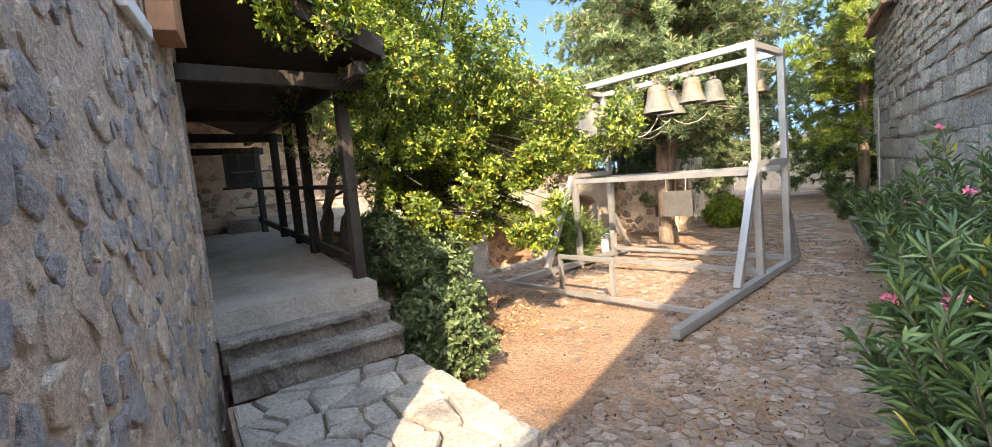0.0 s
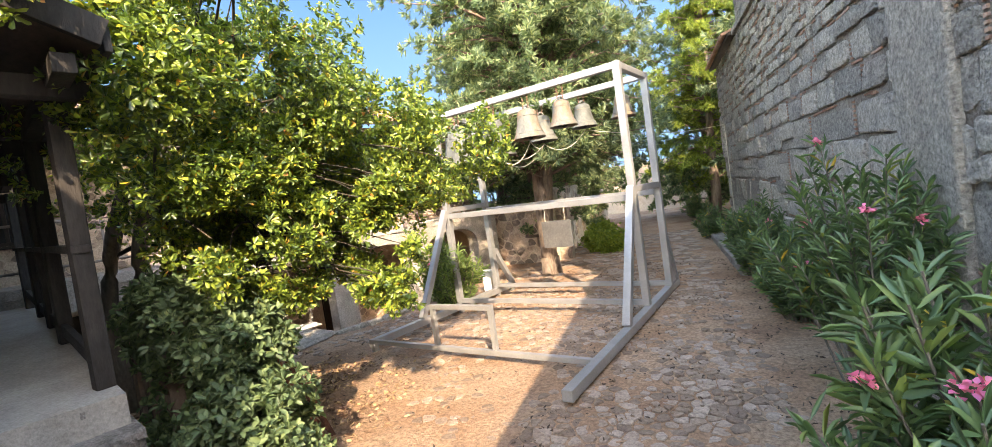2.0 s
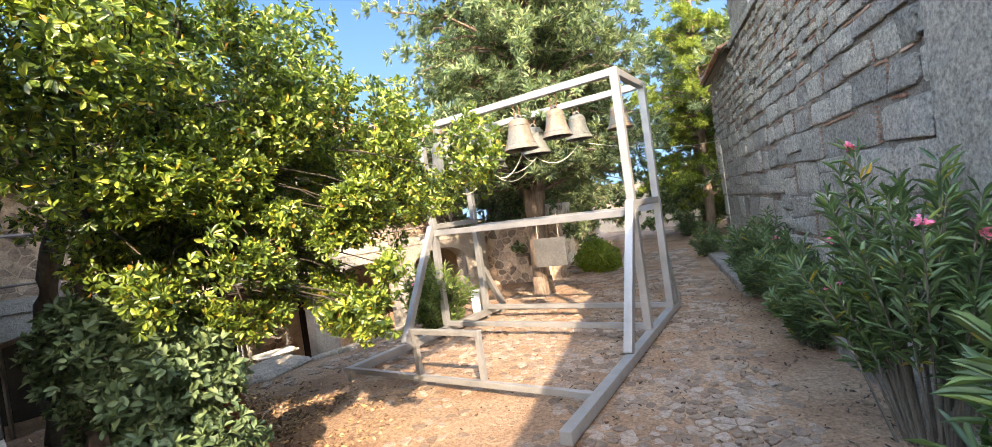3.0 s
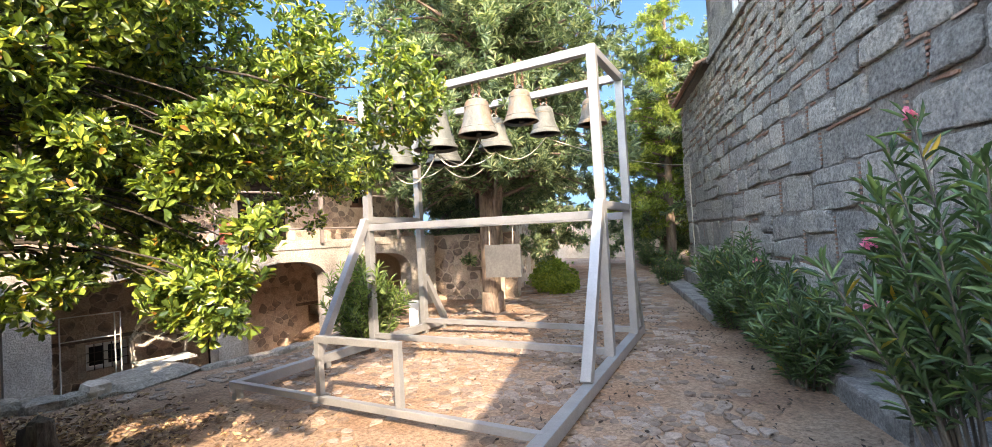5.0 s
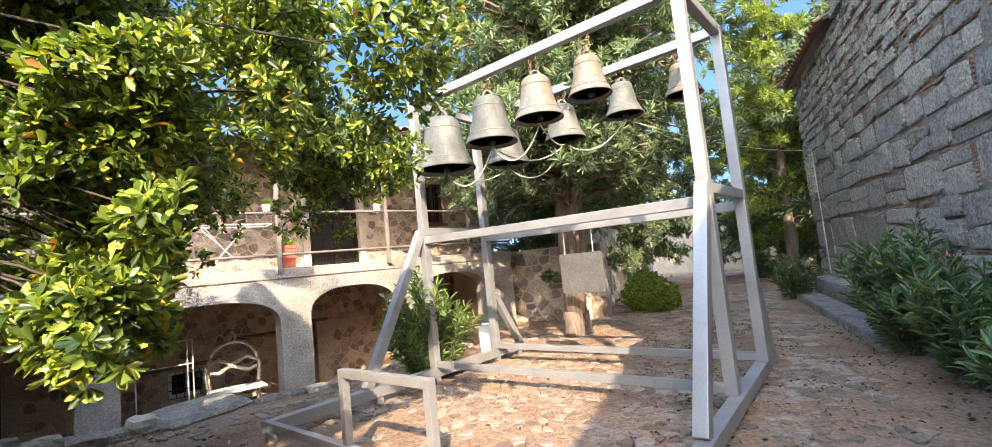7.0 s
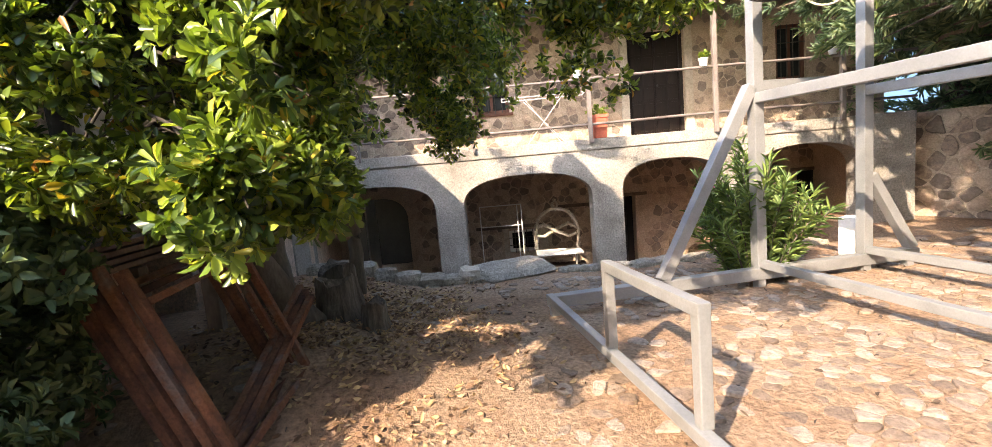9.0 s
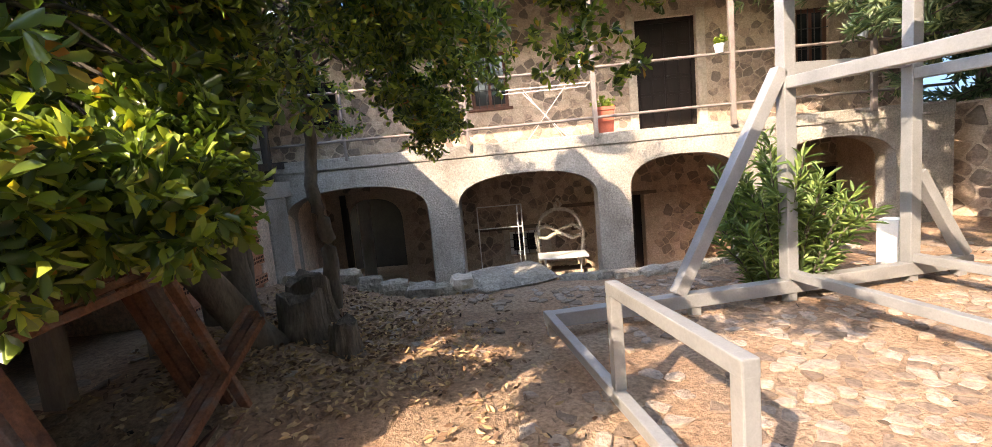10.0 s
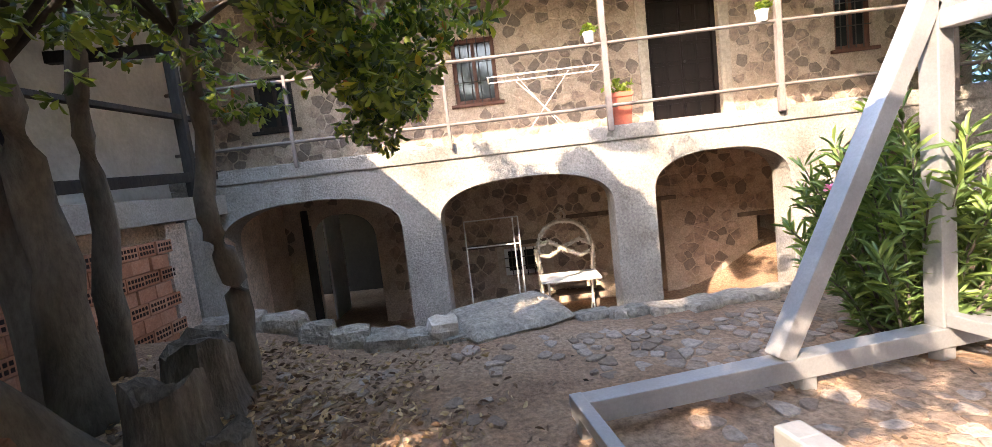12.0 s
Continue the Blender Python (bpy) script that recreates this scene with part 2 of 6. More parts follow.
DEBRIS = surf("leaf_crumbs", [(0.06, 0.042, 0.032), (0.13, 0.09, 0.062), (0.22, 0.155, 0.105)], 8, 0.9, 0.0, 50, island=0.9)
LITTER = surf("dry_leaf", [(0.16, 0.095, 0.06), (0.32, 0.2, 0.115), (0.5, 0.34, 0.18)], 8, 0.85, 0.0, 50, island=0.9)
LAUREL = leaf_surf("laurel_leaf", [(0.0, (0.026, 0.052, 0.015)), (0.4, (0.095, 0.15, 0.03)), (0.75, (0.21, 0.28, 0.048)), (0.95, (0.32, 0.37, 0.062)), (0.98, (0.45, 0.34, 0.05)), (1.0, (0.38, 0.15, 0.05))], rough=0.3, through=0.3)
OLEANDER = leaf_surf("oleander_leaf", [(0.0, (0.05, 0.095, 0.045)), (0.5, (0.085, 0.15, 0.065)), (0.9, (0.13, 0.205, 0.08)), (0.985, (0.17, 0.23, 0.06)), (1.0, (0.5, 0.33, 0.05))], rough=0.45, through=0.25)
CONIFER = leaf_surf("conifer_leaf", [(0.0, (0.06, 0.10, 0.055)), (0.5, (0.135, 0.195, 0.105)), (0.85, (0.225, 0.285, 0.16)), (1.0, (0.32, 0.345, 0.18))], rough=0.7, through=0.3)
PINE = leaf_surf("pine_needles", [(0.0, (0.085, 0.13, 0.025)), (0.5, (0.16, 0.22, 0.035)), (1.0, (0.27, 0.32, 0.06))], rough=0.6, through=0.3)
BUSHLEAF = leaf_surf("bush_leaf", [(0.0, (0.085, 0.14, 0.02)), (0.6, (0.17, 0.24, 0.03)), (1.0, (0.28, 0.30, 0.05))], rough=0.6, through=0.35)
SHRUBLEAF = leaf_surf("shrub_leaf", [(0.0, (0.05, 0.085, 0.04)), (0.6, (0.10, 0.155, 0.07)), (1.0, (0.16, 0.215, 0.09))], rough=0.6, through=0.2)
# lighter copy of the oleander leaf, with sunlight put into its colour
SUNTONELEAF = leaf_surf("sunlit_oleander_leaf", [(0.0, (0.07, 0.125, 0.04)), (0.6, (0.13, 0.205, 0.06)), (1.0, (0.22, 0.29, 0.08))], rough=0.5, through=0.3)
PETAL = leaf_surf("pink_petal", [(0.0, (0.72, 0.16, 0.36)), (1.0, (0.85, 0.30, 0.5))], rough=0.6, through=0.35)

# ---- mesh helpers ----


def part(name, bm, material, parent=None, label="", smooth=False):
    me = bpy.data.meshes.new(name)
    bm.to_mesh(me)
    bm.free()
    me.materials.append(material)
    if smooth:
        me.polygons.foreach_set("use_smooth", [True] * len(me.polygons))
    ob = new(name, me)
    if parent:
        ob.parent = parent
    if label:
        ob["label"] = label
    return ob


def raw(name, verts, faces, material, parent=None, smooth=False):
    me = bpy.data.meshes.new(name)
    me.from_pydata([tuple(v) for v in verts], [], faces)
    me.materials.append(material)
    if smooth:
        me.polygons.foreach_set("use_smooth", [True] * len(me.polygons))
    ob = new(name, me)
    if parent:
        ob.parent = parent
    return ob


def quads_np(name, verts, quads, material, parent=None):
    """A mesh from arrays: verts (n, 3), quads (m, 4)."""
    me = bpy.data.meshes.new(name)
    nv, nf = len(verts), len(quads)
    me.vertices.add(nv)
    me.vertices.foreach_set("co", np.asarray(verts, np.float32).ravel())
    me.loops.add(nf * 4)
    me.loops.foreach_set("vertex_index", np.asarray(quads, np.int32).ravel())
    me.polygons.add(nf)
    me.polygons.foreach_set("loop_start", np.arange(nf, dtype=np.int32) * 4)
    me.update(calc_edges=True)
    me.validate()
    me.materials.append(material)
    ob = new(name, me)
    if parent:
        ob.parent = parent
    return ob


def thing(name, at, label, category, group="", kind="", rz=0.0):
    ob = new(name)
    ob.matrix_world = pose(*at, 0, 0, rz)
    return tagged(ob, label, category, group, kind)


def box(bm, lo, hi, m=None, bevel=0.0):
    c = [(a + b) / 2 for a, b in zip(lo, hi)]
    s = [abs(b - a) for a, b in zip(lo, hi)]
    r = bmesh.ops.create_cube(bm, size=1, matrix=(m or Matrix()) @ Matrix.Translation(c) @ Matrix.Diagonal((*s, 1)))
    if bevel:
        edges = {e for v in r["verts"] for e in v.link_edges}
        bmesh.ops.bevel(bm, geom=list(edges), offset=bevel, segments=2, affect="EDGES", profile=0.6)
    return bm


def beam(bm, a, b, w, h, up=(0, 0, 1), bevel=0.006):
    """A bar of rectangular section from a to b."""
    a, b = Vector(a), Vector(b)
    d = b - a
    z = d.normalized()
    x = Vector(up).cross(z)
    if x.length < 1e-3:
        x = Vector((1, 0, 0))
    x.normalize()
    y = z.cross(x)
    m = Matrix((x, y, z)).transposed().to_4x4()
    m.translation = (a + b) / 2
    return box(bm, (-w / 2, -h / 2, -d.length / 2), (w / 2, h / 2, d.length / 2), m, bevel)


def limb(bm, pts, r0, r1, sides=8, wob=0.0, rnd=random):
    """A tapering round limb along points."""
    pts = [Vector(p) for p in pts]
    rings = []
    for i, p in enumerate(pts):
        d = (pts[min(i + 1, len(pts) - 1)] - pts[max(i - 1, 0)]).normalized()
        x = d.orthogonal().normalized()
        if abs(d.z) < 0.95:
            x = d.cross(Vector((0, 0, 1))).normalized()
        y = d.cross(x)
        r = r0 + (r1 - r0) * i / (len(pts) - 1)
        rings.append([bm.verts.new(p + (x * math.cos(a) + y * math.sin(a)) * r * (1 + wob * rnd.uniform(-1, 1))) for a in [2 * math.pi * k / sides for k in range(sides)]])
    for a, b in zip(rings, rings[1:]):
        for k in range(sides):
            bm.faces.new((a[k], a[(k + 1) % sides], b[(k + 1) % sides], b[k]))
    bm.faces.new(rings[0][::-1])
    bm.faces.new(rings[-1])
    return bm


def lathe(bm, prof, sides=32, m=None):
    rings = []
    m = m or Matrix()
    for r, z in prof:
        rings.append([bm.verts.new(m @ Vector((r * math.cos(2 * math.pi * k / sides), r * math.sin(2 * math.pi * k / sides), z))) for k in range(sides)])
    for a, b in zip(rings, rings[1:]):
        for k in range(sides):
            bm.faces.new((a[k], a[(k + 1) % sides], b[(k + 1) % sides], b[k]))
    if prof[0][0] > 1e-4:
        bm.faces.new(rings[0][::-1])
    if prof[-1][0] > 1e-4:
        bm.faces.new(rings[-1])
    return bm


def clip_cell(poly, mid, nrm):
    out = []
    for i, p in enumerate(poly):
        q = poly[(i + 1) % len(poly)]
        dp, dq = (p[0] - mid[0]) * nrm[0] + (p[1] - mid[1]) * nrm[1], (q[0] - mid[0]) * nrm[0] + (q[1] - mid[1]) * nrm[1]
        if dp <= 0:
            out.append(p)
        if (dp < 0 < dq) or (dq < 0 < dp):
            t = dp / (dp - dq)
            out.append((p[0] + t * (q[0] - p[0]), p[1] + t * (q[1] - p[1])))
    return out


def cells(rnd, x0, x1, y0, y1, size, aspect=1.0, keep=None):
    """Irregular stones that fill a rectangle: a list of (centre, outline)."""
    nx, ny = max(1, round((x1 - x0) / (size * aspect))), max(1, round((y1 - y0) / size))
    dx, dy = (x1 - x0) / nx, (y1 - y0) / ny
    pts = {}
    for j in range(ny):
        for i in range(nx):
            pts[i, j] = (x0 + (i + 0.5 * (j % 2) + rnd.uniform(0.08, 0.92) - 0.25) * dx, y0 + (j + rnd.uniform(0.12, 0.88)) * dy)
    out = []
    for (i, j), p in pts.items():
        if keep and not keep(*p):
            continue
        poly = [(p[0] - 1.6 * dx, p[1] - 1.6 * dy), (p[0] + 1.6 * dx, p[1] - 1.6 * dy), (p[0] + 1.6 * dx, p[1] + 1.6 * dy), (p[0] - 1.6 * dx, p[1] + 1.6 * dy)]
        for b in range(-2, 3):
            for a in range(-2, 3):
                q = pts.get((i + a, j + b))
                if q and (a or b) and poly:
                    poly = clip_cell(poly, ((p[0] + q[0]) / 2, (p[1] + q[1]) / 2), (q[0] - p[0], q[1] - p[1]))
        poly = [(min(max(x, x0), x1), min(max(y, y0), y1)) for x, y in poly]
        if len(poly) >= 3:
            out.append((p, poly))
    return out


def stone(rnd, poly, gap, depth, rough=0.25, sink=0.02, cuts=(0.12, 0.3)):
    """The verts and faces of one stone on an outline in its own plane (z out of it)."""
    cx, cy = sum(p[0] for p in poly) / len(poly), sum(p[1] for p in poly) / len(poly)
    # round the outline: cut each corner
    cut = []
    for i, p in enumerate(poly):
        a, b = poly[i - 1], poly[(i + 1) % len(poly)]
        k = rnd.uniform(*cuts)
        cut.append((p[0] + (a[0] - p[0]) * k, p[1] + (a[1] - p[1]) * k))
        cut.append((p[0] + (b[0] - p[0]) * k, p[1] + (b[1] - p[1]) * k))
    rad = max(0.02, sum(math.hypot(p[0] - cx, p[1] - cy) for p in cut) / len(cut))
    n = len(cut)
    s0, s1, s2 = max(0.2, 1 - gap / rad), max(0.18, 1 - gap / rad - 0.07), max(0.15, 0.72 - gap / rad)
    tx, ty = rnd.uniform(-rough, rough) * depth / rad, rnd.uniform(-rough, rough) * depth / rad
    v, f = [], []
    for s, z in ((s0, -sink), (s0, depth * 0.55), (s1, depth * 0.9), (s2, depth)):
        for x, y in cut:
            x, y = (x - cx) * s, (y - cy) * s
            v.append((cx + x, cy + y, z + (tx * x + ty * y + rnd.uniform(-0.12, 0.12) * depth if z > 0 else 0)))
    for r in range(3):
        for k in range(n):
            f.append((r * n + k, r * n + (k + 1) % n, (r + 1) * n + (k + 1) % n, (r + 1) * n + k))
    f.append(tuple(range(3 * n, 4 * n)))
    return v, f


class Pieces:
    """Stones laid on a plane m: those chosen become parts, the rest one joined part."""

    def __init__(self, name, m, near, far, parent):
        self.name, self.m, self.near, self.far, self.parent = name, m, near, far, parent
        self.v, self.f, self.count = [], [], 0

    def add(self, v, f, single, lift=0.0):
        if single and self.count < 300:
            c = np.mean(v, axis=0)
            ob = raw(self.name, [tuple(np.array(p) - c) for p in v], f, self.near)
            ob.matrix_world = self.m @ Matrix.Translation((*c[:2], c[2] + lift))
            ob.parent = self.parent
            self.count += 1
        else:
            k = len(self.v)
            self.v += [tuple(self.m @ Vector((p[0], p[1], p[2] + lift))) for p in v]
            self.f += [tuple(i + k for i in q) for q in f]

    def done(self):
        if self.v:
            tagged(raw(self.name + "s_joined", self.v, self.f, self.far, self.parent), kind="stuff")


def leaf_cloud(name, pos, axis, length, width, material, parent, per=9, spread=0.9, seed=1, droop=0.15, fold=0.25, wide=(0.35, 0.5, 0.72, 0.4)):
    """Leaves in whorls: at each pos, `per` leaves that open round the axis."""
    rs = np.random.RandomState(seed)
    n = len(pos) * per
    p = np.repeat(np.asarray(pos), per, 0)
    ax = np.repeat(np.asarray(axis), per, 0)
    ax /= np.linalg.norm(ax, axis=1, keepdims=True) + 1e-9
    rv = rs.normal(size=(n, 3))
    rv -= (rv * ax).sum(1, keepdims=True) * ax
    rv /= np.linalg.norm(rv, axis=1, keepdims=True) + 1e-9
    k = spread * rs.uniform(0.35, 1.25, (n, 1))
    d = ax * np.cos(k) + rv * np.sin(k)
    d[:, 2] -= droop * rs.uniform(0, 1, n)
    d /= np.linalg.norm(d, axis=1, keepdims=True)
    side = np.cross(d, ax + 0.35 * rs.normal(size=(n, 3)))
    side /= np.linalg.norm(side, axis=1, keepdims=True) + 1e-9
    up = np.cross(side, d)
    L = length * rs.uniform(0.65, 1.2, (n, 1))
    W = width * rs.uniform(0.7, 1.2, (n, 1))
    base = p + ax * rs.uniform(-0.35, 0.15, (n, 1)) * length + d * 0.01
    tip = base + d * L - up * L * 0.12
    k0, w0, k1, w1 = wide
    a = base + d * L * k0 + up * W * fold
    b = base + d * L * k1 + up * W * fold * 0.6
    v = np.stack([base, a - side * W * w0, b - side * W * w1, tip, b + side * W * w1, a + side * W * w0], 1).reshape(-1, 3)
    i = np.arange(n)[:, None] * 6
    q = np.concatenate([i + [0, 1, 2, 3], i + [0, 3, 4, 5]], 0)
    return quads_np(name, v, q, material, parent)


def fbm(p):
    return noise.fractal(Vector(p), 0.6, 2.1, 4)


# ---- ground ----


def smooth(t):
    t = min(1.0, max(0.0, t))
    return t * t * (3 - 2 * t)


def edge_x(y):
    """Where the courtyard breaks off above the sunken arcade."""
    return -1.95 - 0.16 * smooth((-3.2 - y) / 1.6) * 3 + 0.3 * smooth((y + 2) / 1.5)


def gz(x, y):
    z = 0.14 - 0.06 * smooth((2.0 - x) / 3) + 0.02 * (y > 0) * min(1, y / 6)
    z += 0.58 * smooth((-4.9 - y) / 1.9) * smooth((x - 3.3) / 1.4)
    z += 0.27 * smooth((-3.3 - y) / 1.5) * smooth((1.9 - x) / 1.2)
    sink = smooth((edge_x(y) - x) / 0.12) * (1 - smooth((y - 1.4) / 2.4)) * smooth((y + 9.5) / 0.2)
    z += (-0.9 - z) * sink * (x > -14)
    return z


def build_ground():
    xs = np.r_[-400, -150, -60, -30, -18, np.arange(-12, -6, 0.5), np.arange(-6, 8, 0.1), np.arange(8, 14, 0.5), 18, 30, 60, 150, 400]
    ys = np.r_[-400, -150, -60, -30, -18, np.arange(-13, -9, 0.5), np.arange(-9, 9, 0.1), np.arange(9, 26, 0.5), 30, 40, 60, 150, 400]
    v = [(x, y, gz(x, y) + 0.022 * fbm((x * 1.3, y * 1.3, 0)) + 0.008 * fbm((x * 6, y * 6, 3))) for y in ys for x in xs]
    w = len(xs)
    q = [(j * w + i, j * w + i + 1, (j + 1) * w + i + 1, (j + 1) * w + i) for j in range(len(ys) - 1) for i in range(w - 1)]
    ob = quads_np("ground", v, q, EARTH)
    ob.data.polygons.foreach_set("use_smooth", [True] * len(ob.data.polygons))
    return tagged(ob, "sandy earth courtyard floor with trodden stones", "ground", kind="structure")


ground = build_ground()

# ---- arcade with gallery (west side) ----
AO, AS, AN = Vector((-3.3, 0, 0)), Vector((0.1961, 0.9806, 0)), Vector((0.9806, -0.1961, 0))
AM = Matrix(((AS.x, AN.x, 0, AO.x), (AS.y, AN.y, 0, AO.y), (0, 0, 1, 0), (0, 0, 0, 1)))  # local: s along, d outwards, z
BACK = -2.28
ARCHES = [(-5.55, -3.2, 1.43), (-2.7, -0.47, 1.43), (0.05, 1.75, 1.5), (2.3, 4.1, 1.54)]
S0, S1, ZLOW, ZTOP = -6.1, 4.95, -1.0, 1.74


def arch_wall(bm, s0, s1, arches, zlow, ztop, d0, d1, m, rise=0.46, n=18):
    """A wall with arched openings, from face d0 back to d1."""
    def P(s, d, z):
        return bm.verts.new(m @ Vector((s, d, z)))

    def slab(sa, sb, za, zb):
        box(bm, (sa, d1, za), (sb, d0, zb), m)
    x = s0
    for a, b, crown in arches:
        slab(x, a, zlow, ztop)
        c, r = (a + b) / 2, (b - a) / 2
        pts = []
        for k in range(n + 1):
            t = math.pi - math.pi * k / n
            ct, st = math.cos(t), math.sin(t)
            pts.append((c + r * math.copysign(abs(ct) ** 0.8, ct), crown - rise + rise * abs(st) ** 0.85))
        lo0 = [P(s, d0, z) for s, z in pts]
        lo1 = [P(s, d1, z) for s, z in pts]
        hi0 = [P(s, d0, ztop) for s, z in pts]
        hi1 = [P(s, d1, ztop) for s, z in pts]
        for k in range(n):
            bm.faces.new((lo0[k], lo0[k + 1], hi0[k + 1], hi0[k]))
            bm.faces.new((lo1[k + 1], lo1[k], hi1[k], hi1[k + 1]))
            bm.faces.new((lo0[k + 1], lo0[k], lo1[k], lo1[k + 1]))
            bm.faces.new((hi0[k], hi0[k + 1], hi1[k + 1], hi1[k]))
        x = b
    slab(x, s1, zlow, ztop)
    return bm


arcade = part("arcade_wall", arch_wall(bmesh.new(), S0, S1, ARCHES, ZLOW, ZTOP, 0.0, -0.42, AM), PLASTER)
tagged(arcade, "grey rendered arcade wall with four low arches", "wall", kind="structure")
bm = bmesh.new()
box(bm, (S0, BACK + 0.004, 1.744), (S1, 0.025, 1.93), AM, 0.02)
gallery_floor = tagged(part("gallery_floor", bm, PLASTER), "grey rendered gallery floor slab above the arches", "floor", kind="structure")


def wall_with_holes(bm, s0, s1, z0, z1, holes, d0, d1, m):
    """A wall with rectangular holes through it."""
    ss = sorted({s0, s1, *[h[0] for h in holes], *[h[1] for h in holes]})
    for a, b in zip(ss, ss[1:]):
        zs = [z0]
        for h in sorted(holes, key=lambda h: h[2]):
            if h[0] <= a + 1e-6 and h[1] >= b - 1e-6:
                zs += [h[2], h[3]]
        zs.append(z1)
        for k in range(0, len(zs), 2):
            if zs[k + 1] - zs[k] > 1e-4:
                box(bm, (a, d1, zs[k]), (b, d0, zs[k + 1]), m)
    return bm


LOWHOLES = [(-5.5, -4.2, -0.95, 1.15), (-1.98, -1.32, -0.34, 0.17), (0.1, 0.85, -0.95, 0.72), (2.48, 2.8, -0.17, 0.27), (4.35, 5.15, -0.95, 0.95)]
UPHOLES = [(0.84, 2.03, 2.0, 4.17), (3.95, 4.58, 2.91, 4.05), (-2.5, -1.75, 2.75, 3.85), (-6.0, -5.3, 2.7, 3.6)]
S2, S3 = -9.5, 6.2
bm = wall_with_holes(bmesh.new(), S2, S3, -1.0, 1.74, LOWHOLES, BACK, BACK - 0.5, AM)
lower_back = tagged(part("wall_arcade_back", bm, GOLDMORTAR), "rubble stone wall under the arcade", "wall", kind="structure")
bm = wall_with_holes(bmesh.new(), S2, S3, 1.74, 4.95, UPHOLES, BACK - 0.002, BACK - 0.5, AM)
upper_back = tagged(part("wall_gallery_back", bm, GOLDMORTAR), "pointed rubble stone wall of the gallery", "wall", kind="structure")
# room walls behind the openings, their gloom painted in
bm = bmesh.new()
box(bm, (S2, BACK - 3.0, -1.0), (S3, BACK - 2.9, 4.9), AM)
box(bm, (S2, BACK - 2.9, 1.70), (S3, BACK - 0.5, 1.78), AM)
tagged(part("wall_rooms", bm, INTERIOR), "inner room walls with the rooms' darkness put into their colour", "wall", kind="structure")
bm = bmesh.new()
box(bm, (S1 - 0.25, BACK, -1.0), (S1 - 0.003, -0.42, 1.742), AM)
box(bm, (S0 + 0.003, BACK, -1.0), (S0 + 0.3, -0.42, 1.742), AM)
tagged(part("wall_arcade_ends", bm, GOLDMORTAR), "short stone end walls of the arcade", "wall", kind="structure")


def tiled_roof(name, m, length, depth, label, step=0.22):
    """Rows of half-round clay tiles on boards: local x along the eave, y up the slope."""
    root = tagged(new(name), label, "roof", kind="structure")
    root.matrix_world = m
    bm = bmesh.new()
    box(bm, (0, 0, -0.08), (length, depth, -0.02))
    b = part("roof_boarding", bm, ROOFBOARD, root)
    bm = bmesh.new()
    for i in range(int(length / step)):
        x = (i + 0.5) * step
        for j in range(int(depth / 0.38) + 1):
            y = j * 0.38 - 0.06
            prof = [(math.cos(a), math.sin(a)) for a in [math.pi * k / 6 for k in range(7)]]
            r0, r1 = 0.105, 0.085
            lo = [bm.verts.new((x + c * r0, y, s * r0 * 0.8 + 0.02)) for c, s in prof]
            hi = [bm.verts.new((x + c * r1, y + 0.42, s * r1 * 0.8)) for c, s in prof]
            li = [bm.verts.new((x + c * (r0 - 0.018), y, s * (r0 - 0.018) * 0.8 + 0.02)) for c, s in prof]
            for k in range(6):
                bm.faces.new((lo[k], lo[k + 1], hi[k + 1], hi[k]))
                bm.faces.new((li[k + 1], li[k], lo[k], lo[k + 1]))
    part("tile_rows", bm, TILE, root)
    return root


# the gallery's lean roof, down to posts at the parapet's edge
gm = AM @ pose(S0 - 2.5, 0.45, 4.55, 0, 0, 0) @ Matrix.Rotation(math.pi, 4, "Z") @ Matrix.Translation((-(S1 - S0 + 3.2), 0, 0)) @ Matrix.Rotation(radians(16), 4, "X")
tiled_roof("roof_gallery", gm, S1 - S0 + 3.2, 5.2, "red clay tile roof over the gallery")

# ---- church (east side) ----
CW, CN = Vector((-0.2732, 0.962, 0)), Vector((-0.962, -0.2732, 0))
CM = Matrix(((CW.x, CN.x, 0, 6.26), (CW.y, CN.y, 0, 0), (0, 0, 1, 0), (0, 0, 0, 1)))  # local: q along, d towards the courtyard, z
QN, QC, QF, ZEAVE = -14.0, 5.7, 9.75, 5.2
bm = bmesh.new()
box(bm, (QN, -0.9, -0.3), (QF, -0.03, ZEAVE), CM)
church = tagged(part("wall_church", bm, LIMEJOINT), "tall grey limestone church wall with brick slivers in its joints", "wall", kind="structure")
bm = bmesh.new()
box(bm, (-3.0, -0.95, ZEAVE + 0.14), (QC + 0.9, -0.22, 7.3), CM)
upper_church = tagged(part("wall_church_upper", bm, ASHLARS), "smooth pale stone upper church wall", "wall", kind="structure")
bm = bmesh.new()
box(bm, (QN, -0.9, ZEAVE + 0.002), (QC, 0.06, ZEAVE + 0.14), CM, 0.02)
tagged(part("string_course", bm, ASHLARS), "projecting pale stone string course", "trim", kind="structure")
bm = bmesh.new()
box(bm, (QF - 0.9, -7.0, -0.3), (QF - 0.002, -0.9, ZEAVE), CM)
tagged(part("wall_church_end", bm, LIMEJOINT), "grey stone end wall of the church", "wall", kind="structure")
rm = CM @ Matrix.Translation((QF + 0.1, 0.16, ZEAVE + 0.1)) @ Matrix.Rotation(math.pi, 4, "Z") @ Matrix.Rotation(radians(22), 4, "X")
tiled_roof("roof_church", rm, QF - QC + 0.1, 3.2, "weathered red clay tile eave of the church")
rm = CM @ Matrix.Translation((QC + 1.1, 0.1, 7.3)) @ Matrix.Rotation(math.pi, 4, "Z") @ Matrix.Rotation(radians(22), 4, "X")
tiled_roof("roof_church_upper", rm, 9.0, 3.0, "red clay tile roof of the upper church")
